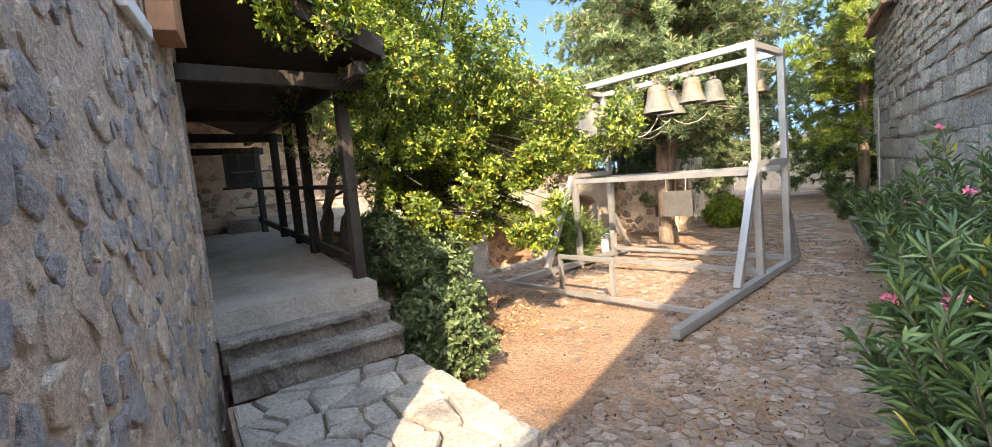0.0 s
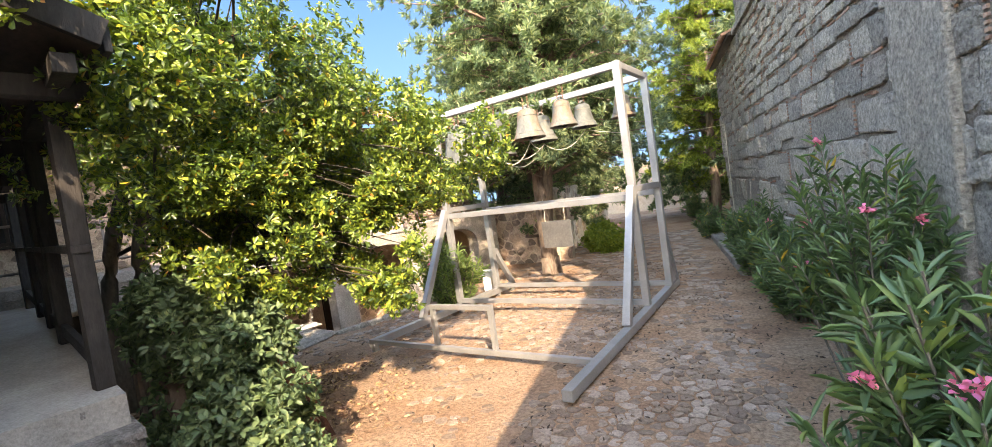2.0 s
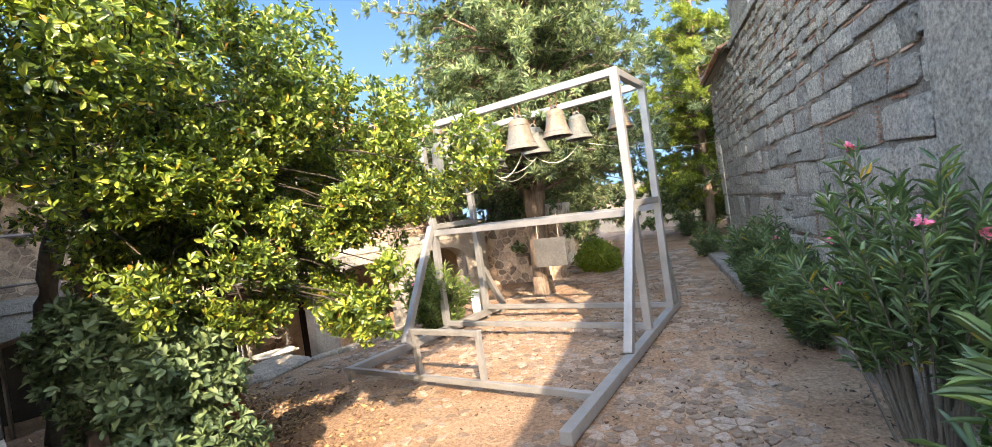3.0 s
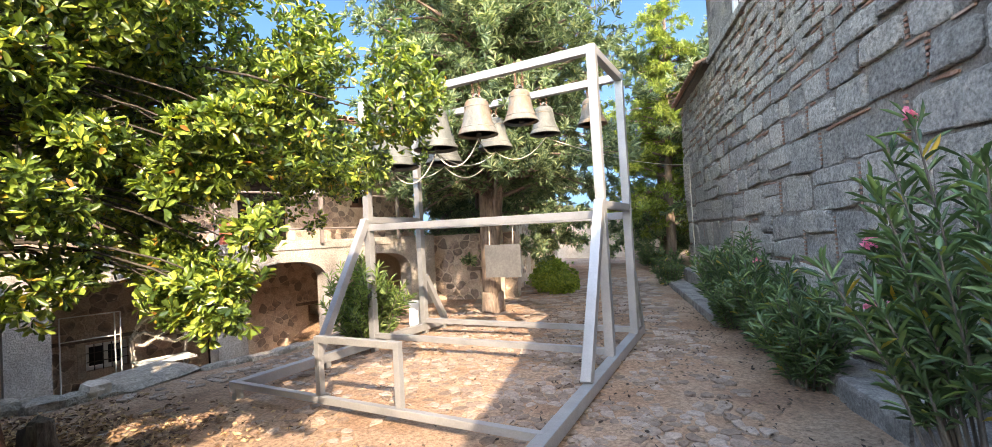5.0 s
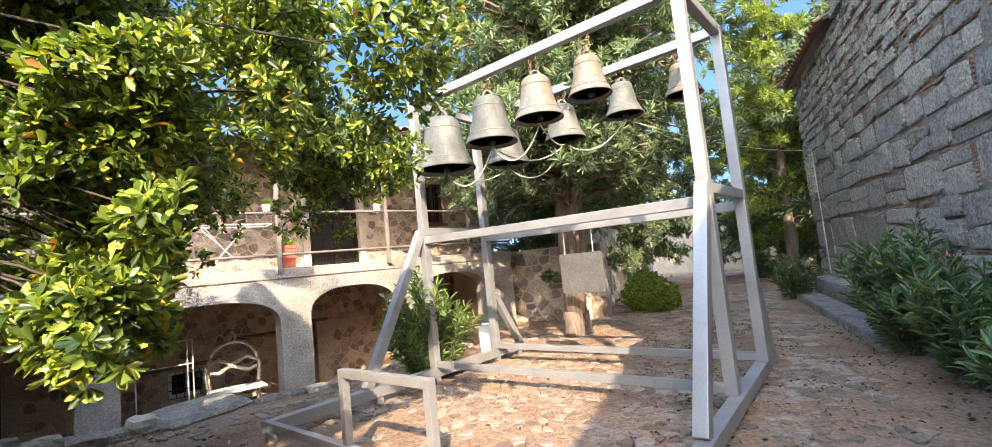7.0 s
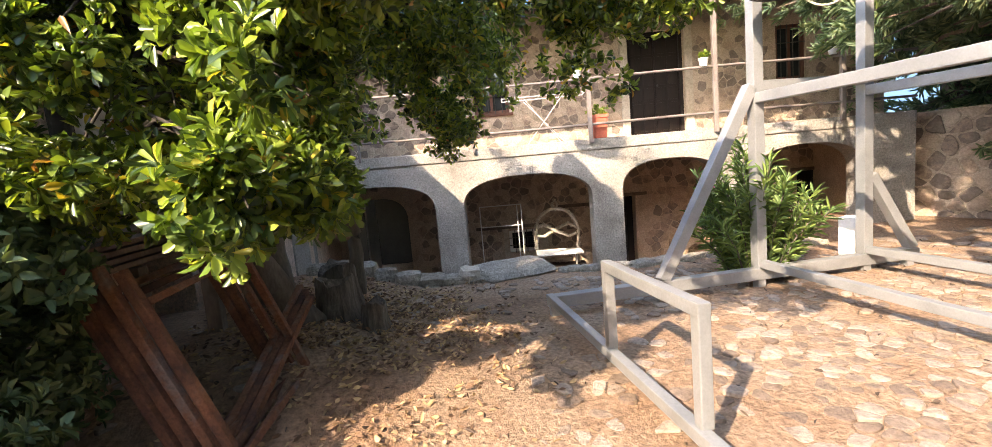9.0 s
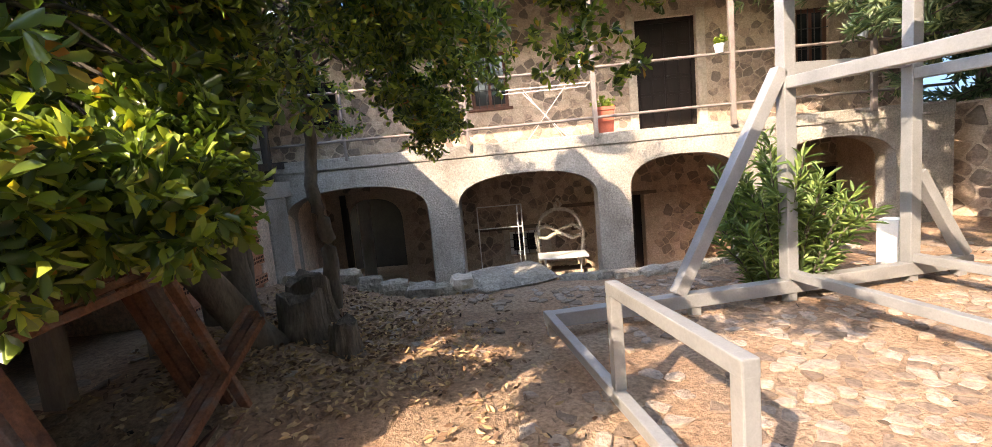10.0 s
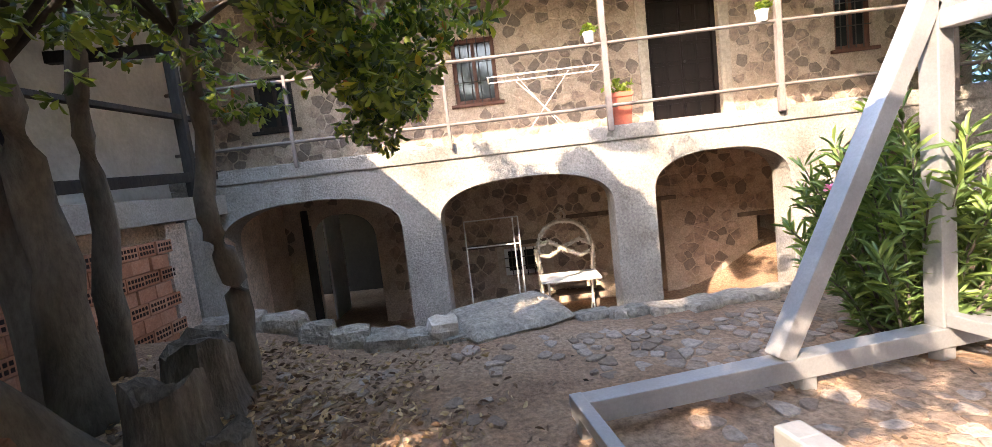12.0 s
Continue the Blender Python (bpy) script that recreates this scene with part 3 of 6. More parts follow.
# window of the upper church
win = thing("window_church", CM @ Vector((3.75, -0.22, 5.36)), "pale stone twin window with dark openings", "window", kind="structure", rz=math.degrees(math.atan2(CW.y, CW.x)))
bm = bmesh.new()
for a, b, c, d in ((-0.5, 0.0, -0.36, 1.5), (0.36, 0.0, 0.5, 1.5), (-0.36, 1.3, 0.36, 1.5), (-0.06, 0.0, 0.06, 1.3), (-0.56, -0.1, 0.56, -0.003)):
    box(bm, (a, -0.05, b), (c, 0.09, d), None, 0.01)
part("window_frame", bm, WHITEPAINT, win)
for sx in (-0.21, 0.21):
    bm = bmesh.new()
    box(bm, (sx - 0.147, 0.004, 0.0), (sx + 0.147, 0.02, 1.29))
    part("pane", bm, GLASSDARK, win)
# bench along the foot of the wall
bm = bmesh.new()
box(bm, (3.2, -0.03, -0.1), (9.0, 0.34, 0.62), CM, 0.05)
box(bm, (3.0, 0.34, -0.1), (9.0, 0.78, 0.30), CM, 0.05)
tagged(part("stone_bench", bm, STEPSTONE), "worn stone bench with a step along the church wall", "bench", kind="structure")
bm = bmesh.new()
for k in range(11):
    q0 = -8.8 + 1.08 * k
    box(bm, (q0, -0.02, -0.1), (q0 + 1.05, 0.42, 0.36 + 0.03 * math.sin(k * 2.3) + 0.3 * smooth((-3.5 - q0) / 2.0)), CM, 0.05)
tagged(part("bed_kerb", bm, STEPSTONE), "low whitish stone kerb of the flower bed", "kerb", kind="structure")
# arched niche
bm = bmesh.new()
lathe_pts = []
for k in range(9):
    t = math.pi * k / 8
    lathe_pts.append((0.24 * math.cos(t), 0.24 * math.sin(t)))
for (x0, z0), (x1, z1) in zip(lathe_pts, lathe_pts[1:]):
    beam(bm, CM @ Vector((9.15 + x0, 0.03, 3.45 + z0)), CM @ Vector((9.15 + x1, 0.03, 3.45 + z1)), 0.09, 0.1)
for sx in (-0.24, 0.24):
    beam(bm, CM @ Vector((9.15 + sx, 0.03, 2.5)), CM @ Vector((9.15 + sx, 0.03, 3.45)), 0.09, 0.1)
tagged(part("blind_niche", bm, ASHLARS), "small blind arched niche framed in stone", "niche", kind="structure")
bm = bmesh.new()
limb(bm, [CM @ Vector((8.55, 0.06, z)) for z in (0.7, 1.5, 2.4, 3.45)], 0.012, 0.012, 6)
limb(bm, [CM @ Vector((8.55 + 0.3 * k, 0.06, 3.45 + 0.01 * k)) for k in range(4)], 0.012, 0.012, 6)
tagged(part("cable", bm, ROPE), "thin pale cable running up the church wall", "cable")

# ---- porch building (south side) ----
PU, PV = Vector((-0.9929, 0.1191, 0)), Vector((-0.1191, -0.9929, 0))
PM = Matrix(((PU.x, PV.x, 0, 2.45), (PU.y, PV.y, 0, -6.12), (0, 0, 1, 0), (0, 0, 0, 1)))  # local: u along, v towards the wall, z
PWID, PLEN = 1.41, 7.6


def pz(u):
    return 1.38 + 0.25 * smooth(max(0, u) / 4.0)


bm = bmesh.new()
box(bm, (-0.1, PWID, -0.5), (10.5, PWID + 0.7, 4.6), PM)
porch_wall = tagged(part("wall_porch", bm, MORTAR), "rubble stone house wall set in pinkish mortar", "wall", kind="structure")
HU, HN = Vector((0.963, -0.27, 0)), Vector((0.27, 0.963, 0))
HM = Matrix(((HU.x, HN.x, 0, 2.28), (HU.y, HN.y, 0, -7.53), (0, 0, 1, 0), (0, 0, 0, 1)))  # local: h towards the street end, n outwards, z
bm = bmesh.new()
box(bm, (-0.4, -0.7, -0.5), (3.4, -0.04, 4.4), HM)
grid = [[bm.verts.new(HM @ Vector((h, 0.007 * fbm((h * 3.1, z * 3.1, 2.0)) + 0.004 * fbm((h * 11, z * 11, 7.0)) - 0.006, z))) for h in np.linspace(-0.4, 3.4, 112)] for z in np.linspace(-0.4, 4.4, 140)]
for ra, rb_ in zip(grid, grid[1:]):
    for k in range(111):
        bm.faces.new((ra[k], ra[k + 1], rb_[k + 1], rb_[k])).smooth = True
box(bm, (2.7, -7.0, -0.5), (3.398, -0.7, 4.4), HM)
house_wall = tagged(part("wall_house", bm, MORTAR), "rubble stone house wall in pinkish mortar", "wall", kind="structure")
bm = bmesh.new()
box(bm, (3.6, PWID - 0.03, 1.3), (9.5, PWID - 0.004, 4.6), PM)
tagged(part("wall_porch_whitewash", bm, WHITEWASH), "uneven whitewashed plaster on the house wall", "wall", kind="structure")
bm = bmesh.new()
vs = []
for k in range(17):
    u = PLEN * k / 16
    vs.append([bm.verts.new(PM @ Vector((u, v, z))) for v, z in ((0, pz(u) - 0.24), (0, pz(u)), (PWID, pz(u)), (PWID, pz(u) - 0.24))])
for a, b in zip(vs, vs[1:]):
    for k in range(4):
        bm.faces.new((a[k], a[(k + 1) % 4], b[(k + 1) % 4], b[k]))
bm.faces.new(vs[0])
bm.faces.new(vs[-1][::-1])
tagged(part("porch_floor", bm, CONCRETE), "smooth worn cement floor of the porch", "floor", kind="structure")
bm = bmesh.new()
box(bm, (0.25, 0.12, -0.3), (0.6, PWID - 0.002, 1.08), PM)
box(bm, (3.45, 0.12, -1.0), (8.0, 0.18, 1.38), PM)
box(bm, (3.45, 0.18, -1.0), (3.6, PWID - 0.002, 1.36), PM)
box(bm, (5.6, 0.03, -1.0), (5.95, 0.4, 1.36), PM)
tagged(part("wall_porch_base", bm, MORTAR), "stone wall that carries the porch floor", "wall", kind="structure")
bm = bmesh.new()
box(bm, (5.953, 0.0, -1.0), (6.6, 0.4, 1.38), PM)
tagged(part("porch_pier", bm, PLASTER), "grey rendered pier under the porch corner", "pier", kind="structure")

steps = thing("porch_steps", (0, 0, 0), "three cracked cement and stone steps", "steps", kind="structure")
for k, (u0, u1, z0, z1, mt) in enumerate(((0.012, 0.6, 1.19, 1.375, STEPSTONE), (-0.22, 0.6, 1.0, 1.185, STEPSTONE), (-0.44, 0.6, 0.83, 0.995, STEPSTONE))):
    bm = bmesh.new()
    r = random.Random(k)
    n = 26
    rows = []
    for i in range(n + 1):
        v = -0.03 * k + (PWID + 0.01) * i / n
        o = r.uniform(-0.016, 0.016) + 0.03 * fbm((i * 0.35, k * 5.0, 0))
        w = -0.02 * abs(fbm((i * 0.4, k * 3.0, 4.0))) + r.uniform(-0.004, 0.004)
        rows.append([bm.verts.new(PM @ Vector((u, v, z))) for u, z in ((u0 + 0.06 + o, z0 - 0.1), (u0 + 0.045 - o, z1 - 0.062 + w), (u0 + o, z1 - 0.055 + w), (u0 + o, z1 - 0.014 + w), (u0 + 0.025 + o, z1 + w), (u1, z1 - 0.003), (u1, z0 - 0.1))])
    for a, b in zip(rows, rows[1:]):
        for j in range(7):
            bm.faces.new((a[j], a[(j + 1) % 7], b[(j + 1) % 7], b[j]))
    bm.faces.new(rows[0])
    bm.faces.new(rows[-1][::-1])
    part("step", bm, mt, steps)

# landing at the foot of the steps
bm = bmesh.new()
box(bm, (-2.4, -0.1, -0.2), (-0.3, PWID, 0.68), PM)
tagged(part("landing", bm, MORTAR), "raised landing of mortared paving stones", "paving", kind="structure")

porch = thing("porch_roof", (0, 0, 0), "dark boarded porch roof on black timber posts", "roof", kind="structure")
ZB = 3.36
bm = bmesh.new()
vs = [PM @ Vector(p) for p in ((-0.45, -0.12, ZB + 0.09), (PLEN, -0.12, ZB + 0.34), (PLEN, PWID, ZB + 0.95), (-0.45, PWID, ZB + 0.70))]
for dz in (0.0, 0.05):
    f = [bm.verts.new(v + Vector((0, 0, dz))) for v in vs]
    bm.faces.new(f)
    if dz:
        for i in range(4):
            bm.faces.new((low[i], low[(i + 1) % 4], f[(i + 1) % 4], f[i]))
    low = f
part("boarding", bm, ROOFBOARD, porch)
bm = bmesh.new()
for k in range(34):
    u = -0.36 + 0.23 * k
    z = ZB + 0.02 + 0.23 * (u + 0.75) / 8.3
    beam(bm, PM @ Vector((u, -0.08, z + 0.19)), PM @ Vector((u, PWID, z + 0.82)), 0.14, 0.07, bevel=0.02)
part("tile_row", bm, TILE, porch)
bm = bmesh.new()
beam(bm, PM @ Vector((-0.47, -0.14, ZB + 0.14)), PM @ Vector((-0.47, PWID, ZB + 0.76)), 0.05, 0.16)
part("bargeboard", bm, DARKWOOD, porch)
bm = bmesh.new()
beam(bm, PM @ Vector((-0.45, -0.15, ZB + 0.12)), PM @ Vector((PLEN, -0.15, ZB + 0.37)), 0.04, 0.14)
part("fascia", bm, DARKWOOD, porch)
for u in (0.02, 2.1, 4.2, 6.3):
    bm = bmesh.new()
    beam(bm, PM @ Vector((u, -0.1, ZB - 0.06)), PM @ Vector((u, PWID, ZB - 0.02)), 0.1, 0.13)
    part("cross_beam", bm, DARKWOOD, porch)
bm = bmesh.new()
beam(bm, PM @ Vector((-0.4, 0.05, ZB - 0.02)), PM @ Vector((7.4, 0.05, ZB + 0.22)), 0.11, 0.11)
part("eave_beam", bm, DARKWOOD, porch)
for u in (0.32, 2.1, 3.0, 4.2, 6.3):
    bm = bmesh.new()
    beam(bm, PM @ Vector((u, 0.06, pz(u))), PM @ Vector((u - 0.05, 0.05, ZB + 0.02)), 0.11, 0.11, up=(1, 0, 0), bevel=0.012)
    part("post", bm, DARKWOOD, porch)
for h, w in ((0.94, 0.05), (0.27, 0.11)):
    bm = bmesh.new()
    beam(bm, PM @ Vector((0.22 if h > 0.5 else 0.36, 0.06, pz(0.3) + h - (0.1 if h < 0.5 else 0))), PM @ Vector((7.0, 0.06, pz(7.0) + h)), 0.1 if h > 0.5 else 0.05, w)
    part("rail", bm, DARKWOOD, porch)
bm = bmesh.new()
box(bm, (0.35, 0.002, 3.42), (0.75, 0.16, 4.6), HM, 0.01)
tagged(part("wall_board", bm, ORANGEBOARD), "orange-brown board fixed high on the house wall", "board")
# sill stone in the wall
bm = bmesh.new()
box(bm, (0.9, 0.001, 3.3), (1.5, 0.05, 3.4), HM, 0.015)
tagged(part("window_sill", bm, WHITEWASH), "pale stone window sill in the house wall", "sill", kind="structure")

# ---- far end of the courtyard (north) ----
FM = Matrix(((CW.x, -CN.x, 0, -0.75), (CW.y, -CN.y, 0, 6.0), (0, 0, 1, 0), (0, 0, 0, 1)))
bm = wall_with_holes(bmesh.new(), -0.4, 14, -0.3, 2.35, [(0.55, 0.8, 0.4, 1.05), (2.2, 2.4, 0.4, 1.1), (5.4, 6.4, 0.0, 1.5)], 0.0, -0.5, FM)
tagged(part("wall_north_sunny", bm, LIMEWALL), "sunlit lime-plastered rubble wall", "wall", kind="structure")
bm = wall_with_holes(bmesh.new(), -0.2, 2.6, -0.4, 1.9, [(1.55, 1.95, 0.55, 0.9)], 0.0, -0.5, pose(-2.85, 5.1, 0, 0, 0, 18) @ Matrix.Diagonal((1, -1, 1, 1)))
tagged(part("wall_north_low", bm, GOLDMORTAR), "low rubble stone wall with a small window", "wall", kind="structure")
bm = bmesh.new()
box(bm, (-6, 23, -0.5), (6, 23.6, 3.2))
tagged(part("wall_north_end", bm, GOLDMORTAR), "distant stone wall under the trees", "wall", kind="structure")

# ring of scrub-coloured hills all round, added to block the bright horizon
hv, hq = [], []
for j in range(9):
    for i in range(97):
        a = 2 * math.pi * i / 96
        r = 34 + 9 * j
        h = (0.9 * j * (1 + 0.5 * math.sin(2 * a + 0.6) + 0.25 * math.sin(5 * a)) - 1.0) + 1.6 * fbm((r * 0.12 * math.cos(a), r * 0.12 * math.sin(a), 1)) * (j > 0)
        hv.append((r * math.cos(a), r * math.sin(a), h))
for j in range(8):
    for i in range(96):
        hq.append((j * 97 + i, j * 97 + i + 1, (j + 1) * 97 + i + 1, (j + 1) * 97 + i))
tagged(quads_np("hillside", hv, hq, HILL), "added ring of scrub-coloured hills that blocks the horizon glow", "hill", kind="structure")

# ---- bell frame ----
frame_root = thing("bell_stand", (0, 0, 0), "silver-painted steel bell frame of square tubes", "bell frame")


def bar(name, a, b, w=0.1, h=0.1, up=(0, 0, 1), mt=None, label=""):
    bm = bmesh.new()
    beam(bm, a, b, w, h, up, 0.008)
    return part(name, bm, mt or SILVER, frame_root, label)


XR = 3.75
bar("skid", (0.0, -2.3, 0.24), (0.0, 1.95, 0.24), 0.12, 0.12)
bar("skid", (3.92, -3.14, 0.24), (3.70, 1.92, 0.24), 0.12, 0.12)
for x, y0 in ((0.0, 0.0), (XR, 0.0), (0.0, 1.29), (XR, 1.29)):
    bar("post", (x, y0, 0.30), (x, y0, 4.04), 0.11, 0.11, (1, 0, 0))
bar("brace", (0.0, -1.1, 0.30), (0.0, -0.06, 2.16), 0.11, 0.11, (1, 0, 0))
bar("brace", (3.81, -1.08, 0.30), (XR, -0.06, 2.14), 0.11, 0.11, (1, 0, 0))
bar("brace", (0.0, 1.9, 0.30), (0.0, 1.36, 1.15), 0.1, 0.1, (1, 0, 0))
bar("brace", (3.71, 1.86, 0.30), (XR, 1.36, 1.15), 0.1, 0.1, (1, 0, 0))
for y0 in (0.0, 1.29):
    bar("top_beam", (-0.05, y0, 3.985), (XR + 0.05, y0, 3.985), 0.1, 0.105)
    bar("middle_beam", (0.055, y0, 2.04), (XR - 0.055, y0, 1.985), 0.1, 0.1)
    bar("low_beam", (0.055, y0, 0.35), (XR - 0.055, y0, 0.35), 0.08, 0.08)
for x in (0.0, XR):
    bar("end_beam", (x, 0.05, 3.98), (x, 1.24, 3.98), 0.1, 0.1)
    bar("end_beam", (x, 0.055, 2.16 if x < 1 else 2.10), (x, 1.235, 2.16 if x < 1 else 2.10), 0.1, 0.1)
bar("front_beam", (-0.06, -2.27, 0.27), (3.87, -2.30, 0.27), 0.07, 0.07)
for x in (1.43, 2.46):
    bar("hoop_post", (x, -2.27, 0.3), (x, -2.27, 0.90), 0.065, 0.065, (1, 0, 0))
bar("hoop_bar", (1.397, -2.27, 0.865), (2.493, -2.27, 0.865), 0.068, 0.068)
for y0 in (-2.24, -0.95, 0.0, 1.29, 1.85):
    bar("foot", (0.0, y0, gz(0.0, y0) - 0.05), (0.0, y0, 0.18), 0.09, 0.09, (1, 0, 0))
# gusset plates at the far corner
for x, y0 in ((3.70, 1.88),):
    bm = bmesh.new()
    vs = [(x - 0.02, y0 + 0.03, 0.3), (x - 0.02, y0 - 0.42, 0.3), (x - 0.02, y0 - 0.38, 0.78)]
    a = [bm.verts.new(v) for v in vs]
    b = [bm.verts.new((v[0] + 0.05, v[1], v[2])) for v in vs]
    bm.faces.new(a)
    bm.faces.new(b[::-1])
    for i in range(3):
        bm.faces.new((a[i], b[i], b[(i + 1) % 3], a[(i + 1) % 3]))
    part("gusset_plate", bm, SILVER, frame_root)


def make_bell(at, dia, height, hang, label):
    """A bell below its beam: at = mouth centre; hang = height of the beam's underside."""
    root = thing("bell", at, label, "bell", "bells in the frame")
    r, h = dia / 2, height
    prof = [(0.86, 0.06), (0.93, 0.02), (1.0, 0.0), (1.0, 0.02), (0.97, 0.06), (0.90, 0.13), (0.80, 0.25), (0.72, 0.38), (0.665, 0.52), (0.63, 0.66), (0.605, 0.76), (0.56, 0.84), (0.44, 0.90), (0.24, 0.935), (0.0001, 0.94)]
    bm = bmesh.new()
    lathe(bm, [(a * r, b * h) for a, b in prof], 36)
    lathe(bm, [(0.86 * r, 0.06 * h), (0.7 * r, 0.3 * h), (0.58 * r, 0.6 * h), (0.5 * r, 0.8 * h), (0.0001, 0.86 * h)], 24)
    body = part("bell_body", bm, BRONZE, root, smooth=True)
    for z in (0.17, 0.70):
        bm = bmesh.new()
        k = np.interp(z, [b for a, b in prof[3:]], [a for a, b in prof[3:]])
        lathe(bm, [(k * r, (z - 0.012) * h), (k * r + 0.006, z * h), (k * r, (z + 0.012) * h)], 36)
        part("moulding", bm, BRONZE, body, smooth=True)
    bm = bmesh.new()
    for ang in (0, math.pi / 2):
        c, s = math.cos(ang), math.sin(ang)
        limb(bm, [(x * c * r * 0.26, x * s * r * 0.26, 0.93 * h + 0.13 * h * (1 - x * x)) for x in (-1, -0.6, 0, 0.6, 1)], 0.016, 0.016, 6)
    part("canon", bm, BRONZE, body, "cast bronze hanging loops")
    top = hang - at[2]
    n = max(2, round((top - 1.0 * h) / 0.055))
    for cx in (-0.05, 0.05):
        bm = bmesh.new()
        for i in range(n + 1):
            z = h * 1.0 + (top + 0.1 - h) * i / n
            a = (0.016, 0.0) if i % 2 else (0.0, 0.016)
            pts = [(cx + a[0] * math.cos(t), a[1] * math.cos(t), z + 0.04 * math.sin(t)) for t in [2 * math.pi * k / 8 for k in range(9)]]
            limb(bm, pts, 0.006, 0.006, 5)
        part("chain", bm, CHAIN, root, "rusty iron chain")
    bm = bmesh.new()
    limb(bm, [(0, 0, 0.82 * h), (0.01, 0, 0.4 * h), (0.015, 0.0, 0.02 * h)], 0.012, 0.016, 8)
    lathe(bm, [(0.0001, -0.055 * h), (0.035, -0.03 * h), (0.042, 0.0), (0.03, 0.04 * h), (0.0001, 0.06 * h)], 12, Matrix.Translation((0.015, 0, 0)))
    part("clapper", bm, IRON, root, "dark iron clapper", smooth=True)
    return root


BELLS = [(0.55, 0.0, 2.92, 0.80, 0.78), (1.38, 0.0, 3.09, 0.64, 0.63), (2.10, 0.0, 3.19, 0.56, 0.54), (2.76, 0.0, 3.26, 0.46, 0.46),
         (0.62, 1.29, 3.12, 0.66, 0.6), (1.66, 1.29, 3.24, 0.58, 0.55), (2.56, 1.29, 3.34, 0.48, 0.47), (3.32, 1.29, 3.37, 0.44, 0.42)]
for x, y0, z, dia, h in BELLS:
    make_bell((x, y0, z), dia, h, 3.93, "large greenish-brown bronze church bell on rusty chains" if dia > 0.6 else "greenish-brown bronze bell hung on rusty chains")


def cord(name, a, b, sag, label, r=0.009, n=16):
    a, b = Vector(a), Vector(b)
    bm = bmesh.new()
    limb(bm, [a.lerp(b, k / n) - Vector((0, 0, sag * 4 * (k / n) * (1 - k / n))) for k in range(n + 1)], r, r, 6)
    return tagged(part(name, bm, ROPE, smooth=True), label, "rope", "bell ropes")


for a, b, s in ((0, 1, 0.3), (1, 2, 0.28), (0, 4, 0.15), (4, 5, 0.3), (5, 2, 0.1), (5, 6, 0.22), (1, 5, 0.2)):
    A, B = BELLS[a], BELLS[b]
    cord("bell_rope", (A[0], A[1], A[2] - 0.05), (B[0], B[1], B[2] - 0.05), s, "pale rope slung between bell clappers")
cord("bell_rope", (2.56, 1.29, 3.29), CM @ Vector((8.55, 0.05, 3.45)), 0.15, "long pale rope tied to the church wall", 0.007)

# hanging steel plate
plate = thing("semantron", (1.68, 1.29, 1.38), "square grey steel sounding plate on wires", "gong")
bm = bmesh.new()
box(bm, (-0.33, -0.012, -0.27), (0.33, 0.012, 0.27), None, 0.004)
part("plate", bm, PLATE, plate)
for x in (-0.24, 0.2):
    bm = bmesh.new()
    limb(bm, [(x, 0, 0.25), (x + 0.01, 0, 0.72)], 0.007, 0.007, 5)
    part("wire", bm, ROPE, plate)

# ---- trees ----


def crown_points(lobes, count, seed, hollow=0.5, gap=-0.04, gscale=1.7, avoid=None):
    """Points and outward ways in the shells of several lobes, thinned by noise so that gaps stay."""
    rs = np.random.RandomState(seed)
    vol = np.array([r[0] * r[1] * r[2] for c, r in lobes]) ** 0.7
    pos, way = [], []
    for (c, r), k in zip(lobes, (vol / vol.sum() * count).astype(int)):
        got = 0
        while got < k:
            d = rs.normal(size=3)
            d /= np.linalg.norm(d)
            u = rs.uniform(hollow ** 2, 1) ** 0.5
            p = np.array(c) + d * np.array(r) * u * (1 + 0.28 * noise.noise(Vector(d * 1.7) + Vector(c)))
            got += 1
            if noise.noise(Vector(p) * gscale + Vector((seed, 0, 0))) < gap or (avoid and avoid(p)):
                continue
            pos.append(p)
            w = d + np.array([0, 0, 0.45]) + rs.normal(size=3) * 0.35
            way.append(w)
    return np.array(pos), np.array(way)


WALKED = [(6.7, -8.2), (6.0, -6.9), (5.4, -5.6), (5.0, -4.6), (4.88, -4.17), (4.06, -3.3), (3.3, -3.07), (2.2, -2.9), (1.5, -2.8)]


def near_walk(p, clear=0.95):
    if p[2] > 2.25:
        return False
    for (ax, ay), (bx, by) in zip(WALKED, WALKED[1:]):
        t = min(1, max(0, ((p[0] - ax) * (bx - ax) + (p[1] - ay) * (by - ay)) / ((bx - ax) ** 2 + (by - ay) ** 2)))
        if math.hypot(p[0] - ax - t * (bx - ax), p[1] - ay - t * (by - ay)) < clear:
            return True
    return False


LOBES = [((0.6, -4.3, 3.6), (2.1, 1.8, 1.6)), ((1.6, -3.3, 3.2), (1.3, 0.95, 0.75)),
         ((-0.7, -3.7, 3.0), (1.1, 0.9, 0.95)), ((1.3, -5.1, 2.3), (0.9, 0.5, 0.8)), ((2.25, -5.65, 3.5), (0.75, 0.6, 0.9)),
         ((2.8, -3.0, 2.85), (0.75, 0.55, 0.55)), ((0.0, -3.6, 4.3), (1.3, 1.0, 0.8)), ((0.0, -3.0, 2.6), (1.1, 0.6, 0.75)),
         ((1.8, -4.4, 3.5), (1.1, 0.85, 0.8)), ((2.3, -5.2, 2.3), (0.5, 0.4, 0.8))]
